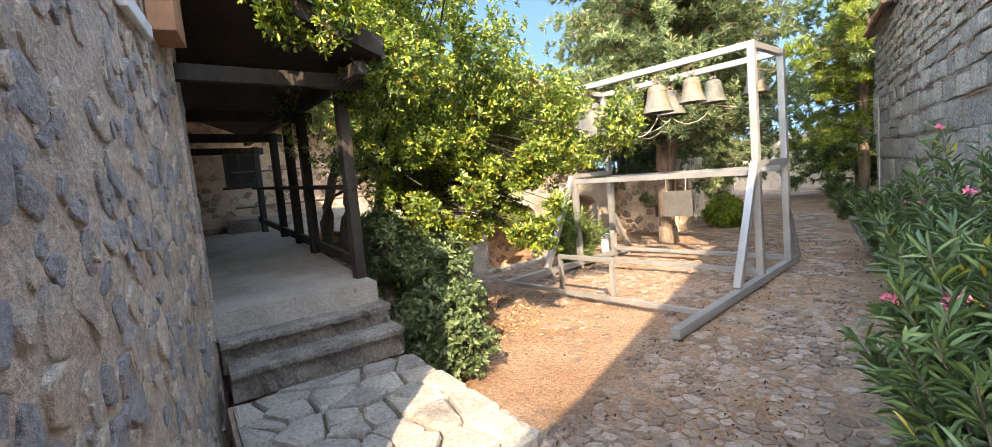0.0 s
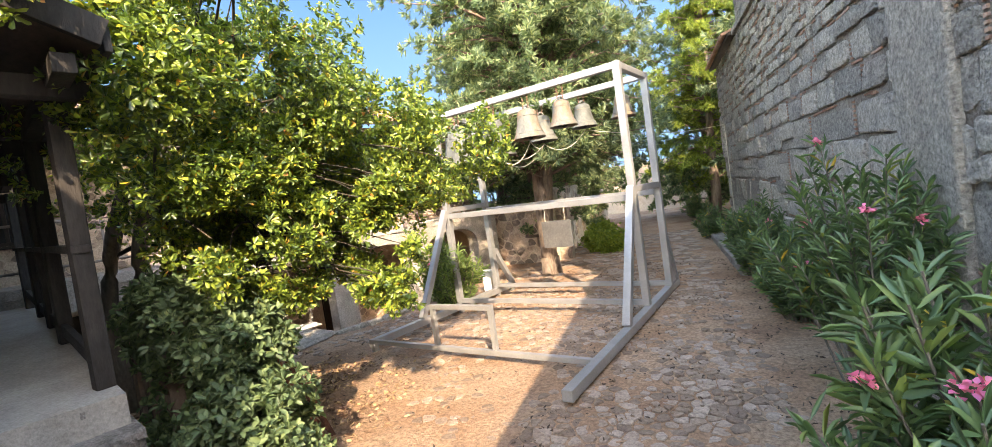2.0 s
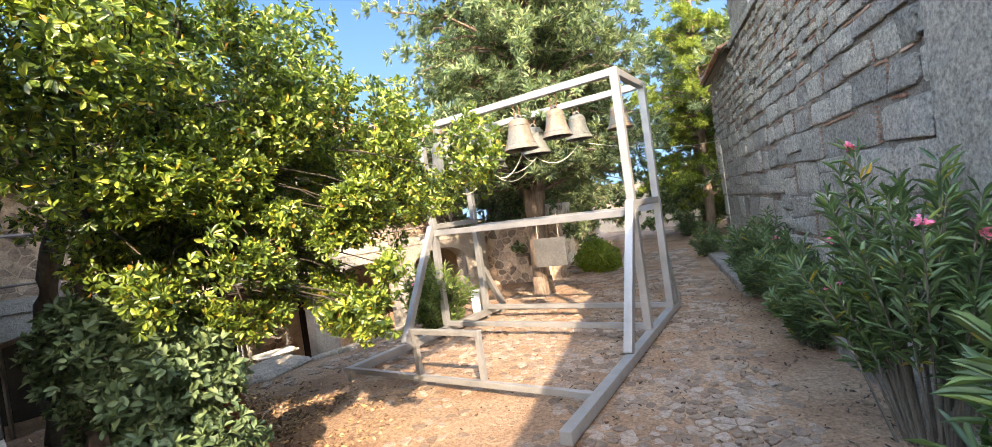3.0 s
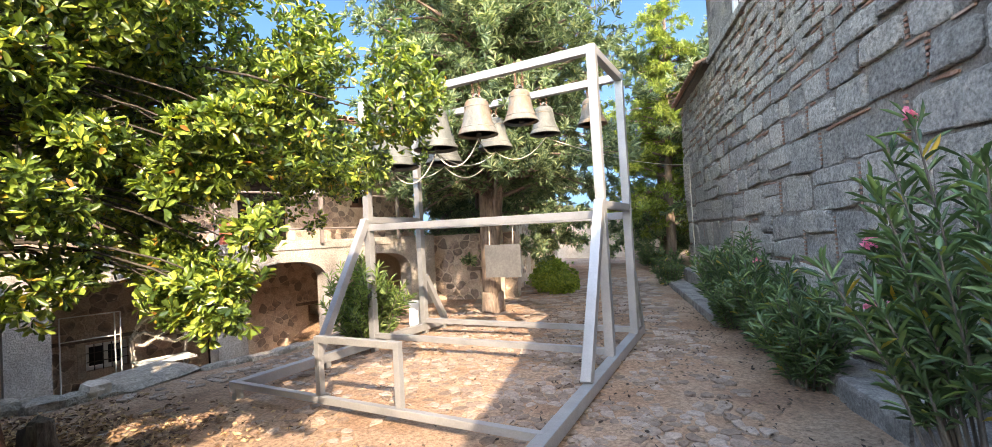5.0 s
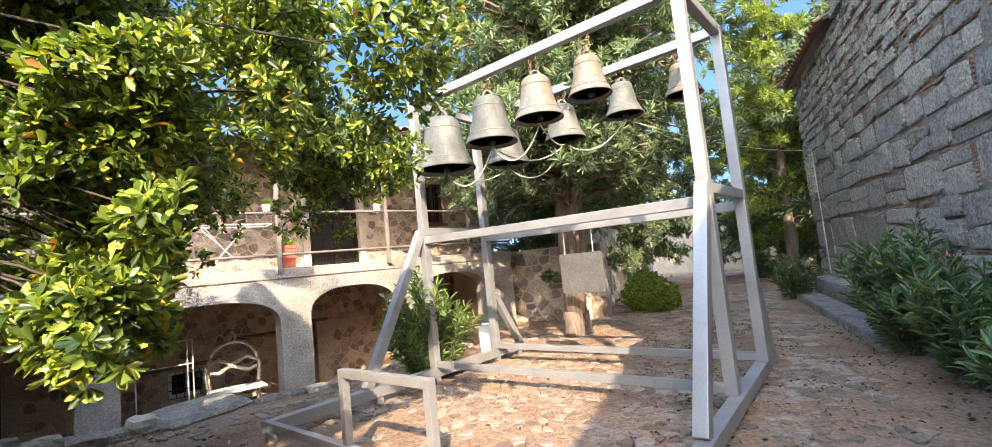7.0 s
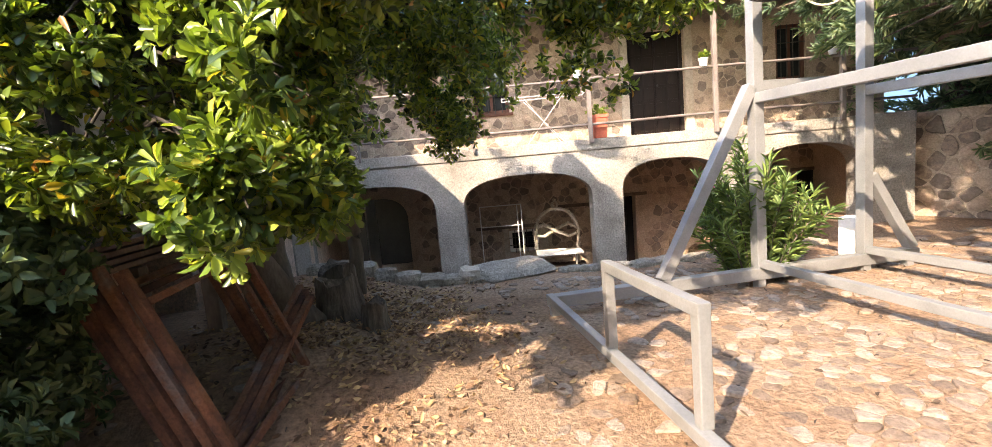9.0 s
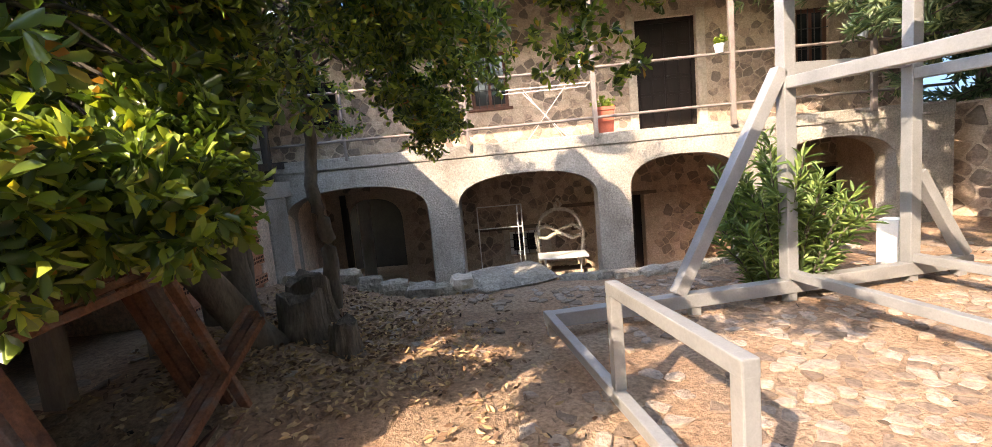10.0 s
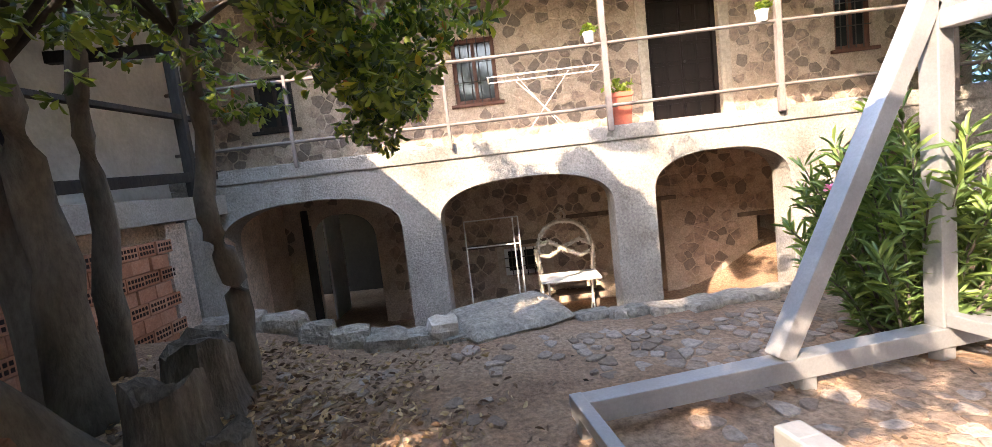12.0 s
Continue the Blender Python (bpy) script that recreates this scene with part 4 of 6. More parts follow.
# the low outer boughs hang in separate clumps
clumps = random.Random(9)
for k in range(22):
    a, h = clumps.uniform(0, 2 * math.pi), clumps.uniform(-1, 1)
    c = (1.88 + 0.5 * math.cos(a) * (1 - 0.4 * abs(h)), -4.75 + 0.5 * math.sin(a) * (1 - 0.4 * abs(h)), 2.3 + 0.8 * h)
    LOBES.append((c, (clumps.uniform(0.2, 0.34), clumps.uniform(0.2, 0.3), clumps.uniform(0.14, 0.24))))
# the boughs that hang over the walk's edge
for k in range(30):
    c = (clumps.uniform(1.75, 2.9), clumps.uniform(-4.15, -3.8), clumps.uniform(1.5, 2.6))
    LOBES.append((c, (clumps.uniform(0.18, 0.3), clumps.uniform(0.15, 0.24), clumps.uniform(0.12, 0.22))))
LOBES.append(((-0.5, -3.1, 2.2), (0.5, 0.35, 0.5)))
LOBES.append(((1.68, -3.08, 2.32), (0.4, 0.35, 0.3)))
LOBES.append(((1.83, -3.44, 2.00), (0.4, 0.35, 0.3)))
LOBES.append(((1.38, -2.46, 2.63), (0.4, 0.35, 0.3)))
LOBES.append(((2.44, -3.50, 2.20), (0.4, 0.35, 0.3)))
LOBES.append(((1.38, -1.98, 2.92), (0.5, 0.4, 0.34)))
LOBES.append(((1.52, -1.88, 2.66), (0.5, 0.4, 0.36)))
LOBES.append(((1.17, -2.26, 2.25), (0.5, 0.4, 0.36)))
LOBES.append(((0.9, -2.5, 3.3), (0.7, 0.5, 0.5)))
LOBES.append(((1.8, -5.0, 4.3), (0.8, 0.7, 0.6)))
LOBES.append(((3.0, -5.5, 4.35), (0.65, 0.55, 0.38)))
LOBES.append(((2.95, -6.65, 3.75), (0.42, 0.5, 0.32)))
laurel = thing("laurel_tree", (-0.6, -4.7, 0.35), "broad evergreen tree with glossy yellow-green leaves and several grey trunks", "tree")
TRUNKS = [([(-1.1, -4.2, 0.3), (-1.12, -4.2, 0.9), (-0.98, -4.18, 1.3), (-1.15, -4.25, 1.8), (-0.95, -4.2, 2.5), (-0.4, -4.0, 3.4)], 0.085, 0.04),
          ([(-1.5, -5.15, 0.3), (-1.42, -5.1, 1.0), (-1.45, -5.05, 1.8), (-1.2, -4.9, 2.8), (-0.6, -4.6, 4.0)], 0.10, 0.04),
          ([(-0.6, -4.85, 0.25), (-0.75, -4.95, 0.9), (-0.8, -5.0, 1.6), (-0.5, -4.9, 2.6), (0.2, -4.7, 3.8)], 0.15, 0.05),
          ([(-0.9, -5.2, 0.3), (-1.0, -5.3, 1.2), (-0.8, -5.2, 2.2), (-0.2, -5.0, 3.4)], 0.12, 0.05),
          ([(-0.15, -4.5, 0.25), (0.1, -4.75, 0.8), (0.45, -5.05, 1.5), (0.9, -5.15, 2.2), (1.6, -5.0, 3.0)], 0.14, 0.05)]


def under(ob, root):
    ob.parent = root
    ob.matrix_parent_inverse = root.matrix_world.inverted()
    return ob


for pts, r0, r1 in TRUNKS:
    bm = bmesh.new()
    fine = []
    for a, b in zip(pts, pts[1:]):
        fine += [Vector(a).lerp(Vector(b), k / 4) for k in range(4)]
    fine.append(Vector(pts[-1]))
    fine = [p + Vector((fbm(p * 1.5), fbm(p * 1.5 + Vector((5, 5, 5))), 0)) * 0.04 for p in fine]
    limb(bm, fine, r0, r1, 12, 0.05)
    under(part("trunk", bm, BARK, smooth=True), laurel)
bm = bmesh.new()
rb = random.Random(5)
for c, r in LOBES:
    for k in range(4 if r[0] > 0.6 else 1 if r[0] > 0.4 else 0):
        s = Vector(rb.choice(TRUNKS)[0][-1 if rb.random() < 0.6 else -2])
        d = Vector((rb.gauss(0, 1), rb.gauss(0, 1), rb.gauss(0, 0.8))).normalized()
        e = Vector(c) + Vector((d.x * r[0], d.y * r[1], d.z * r[2])) * 0.55
        if near_walk(e) or near_walk(s.lerp(e, 0.6)):
            continue
        mid = s.lerp(e, 0.5) + Vector((rb.uniform(-0.2, 0.2), rb.uniform(-0.2, 0.2), rb.uniform(0, 0.25)))
        limb(bm, [s, s.lerp(mid, 0.6), mid, mid.lerp(e, 0.6) + Vector((0, 0, 0.05)), e], 0.022, 0.005, 6)
for c, r in LOBES:
    if r[0] < 0.4:
        e, s = Vector(c), Vector((1.7, -4.75, c[2] + 0.35))
        mid = s.lerp(e, 0.5) + Vector((rb.uniform(-0.1, 0.1), rb.uniform(-0.1, 0.1), 0.1))
        limb(bm, [s, s.lerp(mid, 0.5) + Vector((0, 0, 0.04)), mid, mid.lerp(e, 0.5) + Vector((0, 0, 0.03)), e], 0.012, 0.004, 5)
# twigs take the darkened bark that paints the shade inside the crown
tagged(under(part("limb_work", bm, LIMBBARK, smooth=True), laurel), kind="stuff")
SUN_ACROSS = SUN_TRAVEL.cross(Vector((0, 0, 1))).normalized()
SUN_OVER = SUN_ACROSS.cross(SUN_TRAVEL)


def light_gap(p):
    """True where leaves are left out: by the walk, and in sun-aligned shafts added for dapples."""
    v = Vector(p)
    return near_walk(p, 0.8) or noise.noise(Vector((v.dot(SUN_ACROSS) * 1.9, v.dot(SUN_OVER) * 1.9, 3.3))) > (0.11 if p[0] < 1.6 and p[1] > -4.7 else 0.15)


pos, way = crown_points(LOBES, 46000, 3, hollow=0.3, gap=-0.05, gscale=2.4, avoid=light_gap)
under(leaf_cloud("crown", pos, way, 0.064, 0.027, LAUREL, None, per=9, spread=1.2, seed=4, droop=0.05, fold=0.2, wide=(0.45, 0.4, 0.78, 0.48)), laurel)

shrub = thing("shrub", (2.15, -5.55, 0.3), "low grey-green shrub beside the porch steps", "shrub")
pos, way = crown_points([((2.5, -5.45, 0.75), (0.6, 0.5, 0.55)), ((2.15, -5.3, 1.35), (0.5, 0.42, 0.45)), ((1.75, -5.5, 0.9), (0.45, 0.35, 0.6)), ((1.6, -5.55, 1.6), (0.45, 0.3, 0.45))], 3600, 8, gap=-0.3)
under(leaf_cloud("crown", pos, way, 0.07, 0.034, SHRUBLEAF, None, per=8, spread=1.2, seed=9), shrub)
bm = bmesh.new()
for k in range(9):
    limb(bm, [(2.15 + 0.05 * math.cos(k), -5.5 + 0.05 * math.sin(k), 0.2), (2.15 + 0.3 * math.cos(k * 2.4), -5.5 + 0.25 * math.sin(k * 2.4), 0.9)], 0.015, 0.006, 5)
tagged(under(part("stem_work", bm, BARK), shrub), kind="stuff")


def conifer(name, base, height, trunk_r, low, reach, count, material, label, seed, frond=0.2, lean=(0, 0), forks=1, per=34, wid=0.026):
    root = thing(name, base, label, "tree")
    rnd = random.Random(seed)
    rs = np.random.RandomState(seed)
    B = Vector(base)
    pos, way = [], []
    bmb = bmesh.new()
    for fk in range(forks):
        top = B + Vector((lean[0] + (fk * 0.9 - 0.45 * (forks - 1)), lean[1] + 0.3 * fk, height * (1 - 0.08 * fk)))
        s = [B.lerp(top, k / 9) + Vector((fbm((k * 0.6, seed, fk)), fbm((k * 0.6, seed + 9, fk)), 0)) * 0.12 * (k > 0) for k in range(10)]
        s[0] = B - Vector((0, 0, 0.1))
        bm = bmesh.new()
        limb(bm, s, trunk_r * (1 if fk == 0 else 0.7), 0.03, 12, 0.08, rnd)
        if fk == 0:
            limb(bm, [B - Vector((0, 0, 0.1)), B + Vector((0, 0, 0.12)), B + Vector((0, 0, 0.45))], trunk_r * 1.45, trunk_r, 12, 0.12, rnd)
        under(part("trunk", bm, CONIFERBARK, smooth=True), root)
        for k in range(count):
            h = rnd.uniform(low, 0.98) ** 0.9
            p = s[min(8, int(h * 9))].lerp(s[min(9, int(h * 9) + 1)], h * 9 % 1)
            a = rnd.uniform(0, 2 * math.pi)
            prof = min(1, (1 - h) * 2.2 + 0.12) * (0.75 + 0.25 * min(1, (h - low) * 6))
            R = reach * prof * rnd.uniform(0.5, 1.12)
            e = p + Vector((math.cos(a) * R, math.sin(a) * R, R * rnd.uniform(-0.25, 0.3)))
            mid = p.lerp(e, 0.5) + Vector((0, 0, 0.1 * R))
            limb(bmb, [p, mid, e], 0.018 + 0.012 * R, 0.006, 5)
            for j in range(max(2, int(R * 7))):
                t = 0.32 + 0.24 * rnd.randint(0, 3) + rnd.gauss(0, 0.05)
                c = (p.lerp(mid, t * 2) if t < 0.5 else mid.lerp(e, t * 2 - 1)) + Vector((rnd.gauss(0, 0.12), rnd.gauss(0, 0.12), rnd.gauss(0, 0.08)))
                pos.append(tuple(c))
                way.append((math.cos(a) + rnd.gauss(0, 0.5), math.sin(a) + rnd.gauss(0, 0.5), rnd.gauss(0.25, 0.5)))
    tagged(under(part("limb_work", bmb, CONIFERBARK), root), kind="stuff")
    under(leaf_cloud("crown", pos, way, frond, wid, material, None, per=per, spread=1.0, seed=seed, droop=0.3, fold=0.1), root)
    return root


conifer("cypress_tree", (0.1, 3.65, gz(0.1, 3.65)), 12.0, 0.23, 0.19, 3.0, 330, CONIFER, "tall grey-green cypress with feathery drooping sprays", 11, 0.17, (0.3, 0.5), 2, 24, 0.03)
conifer("cypress_tree", (-2.2, 7.2, 0.1), 8.5, 0.16, 0.06, 2.2, 160, CONIFER, "cypress behind the end of the gallery", 16, 0.2, per=22, wid=0.034)
conifer("cypress_tree", (-2.7, 9.2, 0.15), 12.5, 0.2, 0.18, 3.0, 190, CONIFER, "tall cypress behind the sunlit wall", 12, 0.2, (0.0, 0.0), 1, 22, 0.034)
conifer("pine_tree", (2.4, 13.5, 0.15), 10.5, 0.2, 0.12, 2.6, 150, PINE, "bright yellow-green pine beyond the church", 13, 0.24, (0.4, 0.2), 1, 24, 0.036)
conifer("cypress_tree", (1.6, 17.5, 0.15), 9.0, 0.22, 0.03, 3.0, 130, CONIFER, "dark cypress at the end of the path", 14, 0.26, per=18, wid=0.05)
conifer("cypress_tree", (-3.2, 12.0, 0.15), 9.0, 0.2, 0.03, 3.0, 150, CONIFER, "tall cypress beyond the wall", 15, 0.26, per=18, wid=0.05)
conifer("cypress_tree", (5.6, 12.6, 0.15), 10.0, 0.22, 0.03, 2.6, 140, CONIFER, "dense cypress behind the end of the church", 17, 0.26, per=18, wid=0.05)
conifer("cypress_tree", (4.4, 16.2, 0.15), 9.5, 0.22, 0.02, 2.7, 140, CONIFER, "dark cypress beside the far path", 18, 0.26, per=18, wid=0.05)
conifer("cypress_tree", (-3.9, 15.0, 0.15), 9.0, 0.2, 0.02, 2.6, 130, CONIFER, "leafy cypress deep behind the sunny wall", 19, 0.26, per=18, wid=0.05)
conifer("pine_tree", (3.2, 20.5, 0.15), 9.0, 0.2, 0.02, 3.0, 130, PINE, "low-branched pine before the distant wall", 20, 0.28, per=18, wid=0.05)


conifer("cypress_tree", (-4.3, 8.2, 0.15), 8.5, 0.2, 0.02, 2.4, 150, CONIFER, "bushy cypress beyond the low stone wall", 23, 0.24, per=20, wid=0.04)

# ---- oleanders and bushes ----


def oleander(at, height, spread, stems, seed, label, flowers=0, material=None, leaf=0.15, lowleaf=0.18):
    root = thing("oleander", at, label, "shrub", "oleanders")
    rnd = random.Random(seed)
    B = Vector(at)
    pos, way, tips = [], [], []
    bm = bmesh.new()
    for k in range(stems):
        a, R = rnd.uniform(0, 2 * math.pi), spread * rnd.uniform(0.1, 1) ** 0.6
        h = height * rnd.uniform(0.55, 1.05) * (1 - 0.35 * (R / spread) ** 2)
        e = B + Vector((math.cos(a) * R, math.sin(a) * R, h))
        s = B + Vector((math.cos(a) * R * 0.3, math.sin(a) * R * 0.3, -0.05))
        mid = s.lerp(e, 0.55) + Vector((math.cos(a) * -0.04, math.sin(a) * -0.04, 0.06))
        if near_walk(e, 0.75):
            continue
        limb(bm, [s, mid, e], 0.012, 0.005, 5)
        for t in np.arange(lowleaf, 1.02, 0.065 / max(0.5, height) * 1.0):
            c = (s.lerp(mid, t / 0.55) if t < 0.55 else mid.lerp(e, (t - 0.55) / 0.45))
            pos.append(tuple(c))
            d = (e - s).normalized()
            way.append(tuple(d + Vector((rnd.gauss(0, 0.2), rnd.gauss(0, 0.2), 0.1))))
        tips.append(e)
    tagged(under(part("stem_work", bm, BARK), root), kind="stuff")
    under(leaf_cloud("leaves", pos, way, leaf, leaf * 0.17, material or OLEANDER, None, per=4, spread=0.95, seed=seed, droop=0.1, fold=0.3), root)
    for k in range(flowers):
        e = rnd.choice(tips) + Vector((0, 0, 0.03))
        under(leaf_cloud("flower", [tuple(e + Vector((rnd.gauss(0, 0.02), rnd.gauss(0, 0.02), rnd.gauss(0, 0.015)))) for i in range(5)], [(rnd.gauss(0, 0.4), rnd.gauss(0, 0.4), 1) for i in range(5)], 0.035, 0.03, PETAL, None, per=6, spread=1.3, seed=seed + k), root)
    return root


def bed(q, d):
    p = CM @ Vector((q, d, 0))
    return (p.x, p.y, gz(p.x, p.y))


oleander((6.7, -4.85, gz(6.7, -4.85)), 1.75, 0.68, 80, 21, "tall dark green oleander with pink flowers by the church wall", 11)
oleander((6.4, -2.3, 0.2), 2.15, 0.72, 40, 22, "tall open oleander with pink flowers and bare lower stems", 7, None, 0.15, 0.42)
oleander((5.72, 0.0, 0.14), 1.0, 0.48, 62, 23, "low dense dark green oleander on the path's edge")
oleander((5.4, 1.4, 0.14), 1.2, 0.5, 55, 24, "oleander with a few yellowing leaves beside the path", 1)
oleander((5.0, 2.7, 0.14), 1.5, 0.58, 66, 25, "dark green oleander beside the stone bench")
oleander(bed(8.6, 0.7), 1.0, 0.5, 35, 26, "dark green oleander at the end of the bench")
# this one has the lighter leaves that paint it as sunlit
oleander((-0.35, 0.25, 0.05), 1.55, 0.7, 55, 27, "green oleander with sunlight put into its leaf colour, growing through the bell frame", 1, SUNTONELEAF)
oleander((1.3, 15.0, 0.15), 1.0, 0.7, 35, 28, "dark green shrub by the far path")
for k, (x, y0, h, s) in enumerate(((0.1, 7.0, 0.75, 0.6), (-0.15, 8.2, 0.85, 0.7), (0.6, 6.6, 0.55, 0.5))):
    root = thing("bush", (x, y0, 0.15), "bright yellow-green leafy bush against the sunny wall", "shrub", "bushes by the wall")
    pos, way = crown_points([((x, y0, 0.15 + h * 0.45), (s, s * 0.8, h * 0.55))], 700, 30 + k, gap=-0.35)
    under(leaf_cloud("crown", pos, way, 0.075, 0.045, BUSHLEAF, None, per=7, spread=1.2, seed=40 + k), root)

# ---- gallery: railing, doors, windows, pots ----


def on_arcade(ob):
    ob.matrix_world = AM_R @ ob.matrix_world
    return ob


AM_R = Matrix(((AS.x, -AN.x, 0, AO.x), (AS.y, -AN.y, 0, AO.y), (0, 0, 1, 0), (0, 0, 0, 1)))  # s along, depth inwards, z


def A(s, d, z):
    return AM @ Vector((s, d, z))


railing = thing("gallery_railing", (0, 0, 0), "brown-painted pipe railing with tall posts along the gallery", "railing", kind="structure")
for s, top in ((-4.4, 3.0), (-2.44, 3.02), (-0.45, 4.62), (1.64, 4.62), (3.71, 4.62)):
    bm = bmesh.new()
    beam(bm, A(s, 0.07, 1.86), A(s, 0.07, top), 0.07 if top > 4 else 0.04, 0.07 if top > 4 else 0.04, tuple(AS), 0.006)
    part("railing_post", bm, RAILPAINT, railing)
for z in (2.92, 2.17):
    bm = bmesh.new()
    limb(bm, [A(s, 0.07, z + 0.01 * math.sin(s)) for s in np.linspace(-5.9, 4.9, 14)], 0.022, 0.022, 8)
    part("railing_bar", bm, RAILPAINT, railing, smooth=True)


def gallery_door():
    root = thing("door_gallery", (0, 0, 0), "dark brown panelled double door, closed", "door", kind="structure")
    s0, s1, z0, z1, d = 0.84, 2.03, 2.0, 4.17, BACK - 0.16
    bm = bmesh.new()
    for a, b, c, e in ((s0, s0 + 0.07, z0, z1), (s1 - 0.07, s1, z0, z1), (s0 + 0.07, s1 - 0.07, z1 - 0.08, z1)):
        box(bm, (a, d - 0.1, c), (b, d + 0.06, e), AM, 0.006)
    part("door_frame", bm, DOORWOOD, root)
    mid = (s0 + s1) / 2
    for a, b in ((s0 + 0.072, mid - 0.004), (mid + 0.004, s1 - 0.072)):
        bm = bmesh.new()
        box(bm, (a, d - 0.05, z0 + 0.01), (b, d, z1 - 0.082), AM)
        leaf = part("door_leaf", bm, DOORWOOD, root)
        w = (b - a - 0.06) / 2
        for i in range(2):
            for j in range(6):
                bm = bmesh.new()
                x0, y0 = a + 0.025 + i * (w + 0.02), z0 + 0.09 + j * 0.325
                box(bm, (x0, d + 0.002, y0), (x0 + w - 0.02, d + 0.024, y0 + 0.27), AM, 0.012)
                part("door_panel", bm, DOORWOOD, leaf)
    bm = bmesh.new()
    lathe(bm, [(0.0001, 0.06), (0.02, 0.055), (0.022, 0.04), (0.01, 0.02), (0.012, 0.0)], 12, AM @ pose(mid + 0.05, d, 3.05) @ Matrix.Rotation(radians(-90), 4, "X"))
    part("door_handle", bm, IRON, root)
    for a, b in ((s0 - 0.17, s0 - 0.003), (s1 + 0.003, s1 + 0.17)):
        bm = bmesh.new()
        box(bm, (a, BACK - 0.02, 2.0), (b, BACK + 0.03, 4.28), AM, 0.01)
        part("door_jamb", bm, LIMEWALL, root)


gallery_door()


def small_window(name, s0, s1, z0, z1, frame_mat, label, bars=0, depth=0.12, ledge=True):
    root = thing(name, (0, 0, 0), label, "window", kind="structure")
    d = BACK - depth
    bm = bmesh.new()
    for a, b, c, e in ((s0 + 0.002, s0 + 0.07, z0 + 0.002, z1 - 0.002), (s1 - 0.07, s1 - 0.002, z0 + 0.002, z1 - 0.002), (s0 + 0.07, s1 - 0.07, z1 - 0.07, z1 - 0.002), (s0 + 0.07, s1 - 0.07, z0 + 0.002, z0 + 0.07), ((s0 + s1) / 2 - 0.03, (s0 + s1) / 2 + 0.03, z0 + 0.07, z1 - 0.07)):
        box(bm, (a, d - 0.03, c), (b, d + 0.05, e), AM, 0.005)
    part("window_frame", bm, frame_mat, root)
    for a, b in ((s0 + 0.072, (s0 + s1) / 2 - 0.032), ((s0 + s1) / 2 + 0.032, s1 - 0.072)):
        bm = bmesh.new()
        box(bm, (a, d - 0.01, z0 + 0.072), (b, d, z1 - 0.072), AM)
        part("pane", bm, GLASSDARK, root)
    for k in range(bars):
        s = s0 + (s1 - s0) * (k + 1) / (bars + 1)
        bm = bmesh.new()
        limb(bm, [A(s, BACK - 0.04, z0), A(s, BACK - 0.04, z1)], 0.009, 0.009, 6)
        part("window_bar", bm, IRON, root)
    for k in range(bars // 2):
        z = z0 + (z1 - z0) * (k + 1) / (bars // 2 + 1)
        bm = bmesh.new()
        limb(bm, [A(s0, BACK - 0.03, z), A(s1, BACK - 0.03, z)], 0.009, 0.009, 6)
        part("window_bar", bm, IRON, root)
    if ledge:
        bm = bmesh.new()
        box(bm, (s0 - 0.08, BACK - 0.05, z0 - 0.06), (s1 + 0.08, BACK + 0.06, z0 - 0.002), AM, 0.01)
        part("window_sill", bm, frame_mat, root)


small_window("window_gallery", 3.95, 4.58, 2.91, 4.05, REDWOOD, "red-brown wooden gallery window with dark panes", 4)
small_window("window_gallery_left", -2.5, -1.75, 2.75, 3.85, REDWOOD, "red-brown wooden window with closed dark panes", 4)
small_window("window_porch_end", -6.0, -5.3, 2.7, 3.6, DARKWOOD, "small dark window at the porch's end")
small_window("window_arcade", -1.98, -1.32, -0.34, 0.17, WHITEPAINT, "small barred cellar window in a pale frame", 4, 0.2, False)
for s0, s1, z0, z1 in ((-1.98, -1.32, -0.34, 0.17),):
    bm = bmesh.new()
    for a, b, c, e in ((s0 - 0.12, s0 - 0.002, z0 - 0.1, z1 + 0.08), (s1 + 0.002, s1 + 0.2, z0 - 0.1, z1 + 0.08)):
        box(bm, (a, BACK, c), (b, BACK + 0.02, e), AM)
    tagged(part("window_surround", bm, LIMEWALL), "pale plaster surround of the cellar window", "trim", kind="structure")
for s0, s1, z in ((2.15, 3.0, 0.32), (0.0, 1.1, 0.76), (4.2, 5.3, 0.99), (-2.7, -1.15, 0.26), (-0.9, 0.0, 0.62)):
    bm = bmesh.new()
    beam(bm, A(s0, BACK + 0.0, z), A(s1, BACK + 0.0, z), 0.1, 0.07, bevel=0.01)
    tagged(part("lintel", bm, BEAMWOOD), "weathered wooden lintel in the rubble wall", "lintel", kind="structure")
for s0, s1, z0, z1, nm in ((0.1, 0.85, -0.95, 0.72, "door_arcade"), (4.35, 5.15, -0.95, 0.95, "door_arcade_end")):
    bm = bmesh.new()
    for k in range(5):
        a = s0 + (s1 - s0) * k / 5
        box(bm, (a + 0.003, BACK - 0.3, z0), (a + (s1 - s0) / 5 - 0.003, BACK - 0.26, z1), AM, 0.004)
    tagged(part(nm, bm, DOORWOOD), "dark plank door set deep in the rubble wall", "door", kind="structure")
bm = arch_wall(bmesh.new(), -5.501, -4.199, [(-5.5, -4.2, 1.12)], 0.55, 1.149, BACK - 0.002, BACK - 0.45, AM, 0.52)
tagged(part("doorway_arch", bm, GOLDMORTAR), "rough arched head of the dark cellar doorway", "arch", kind="structure")
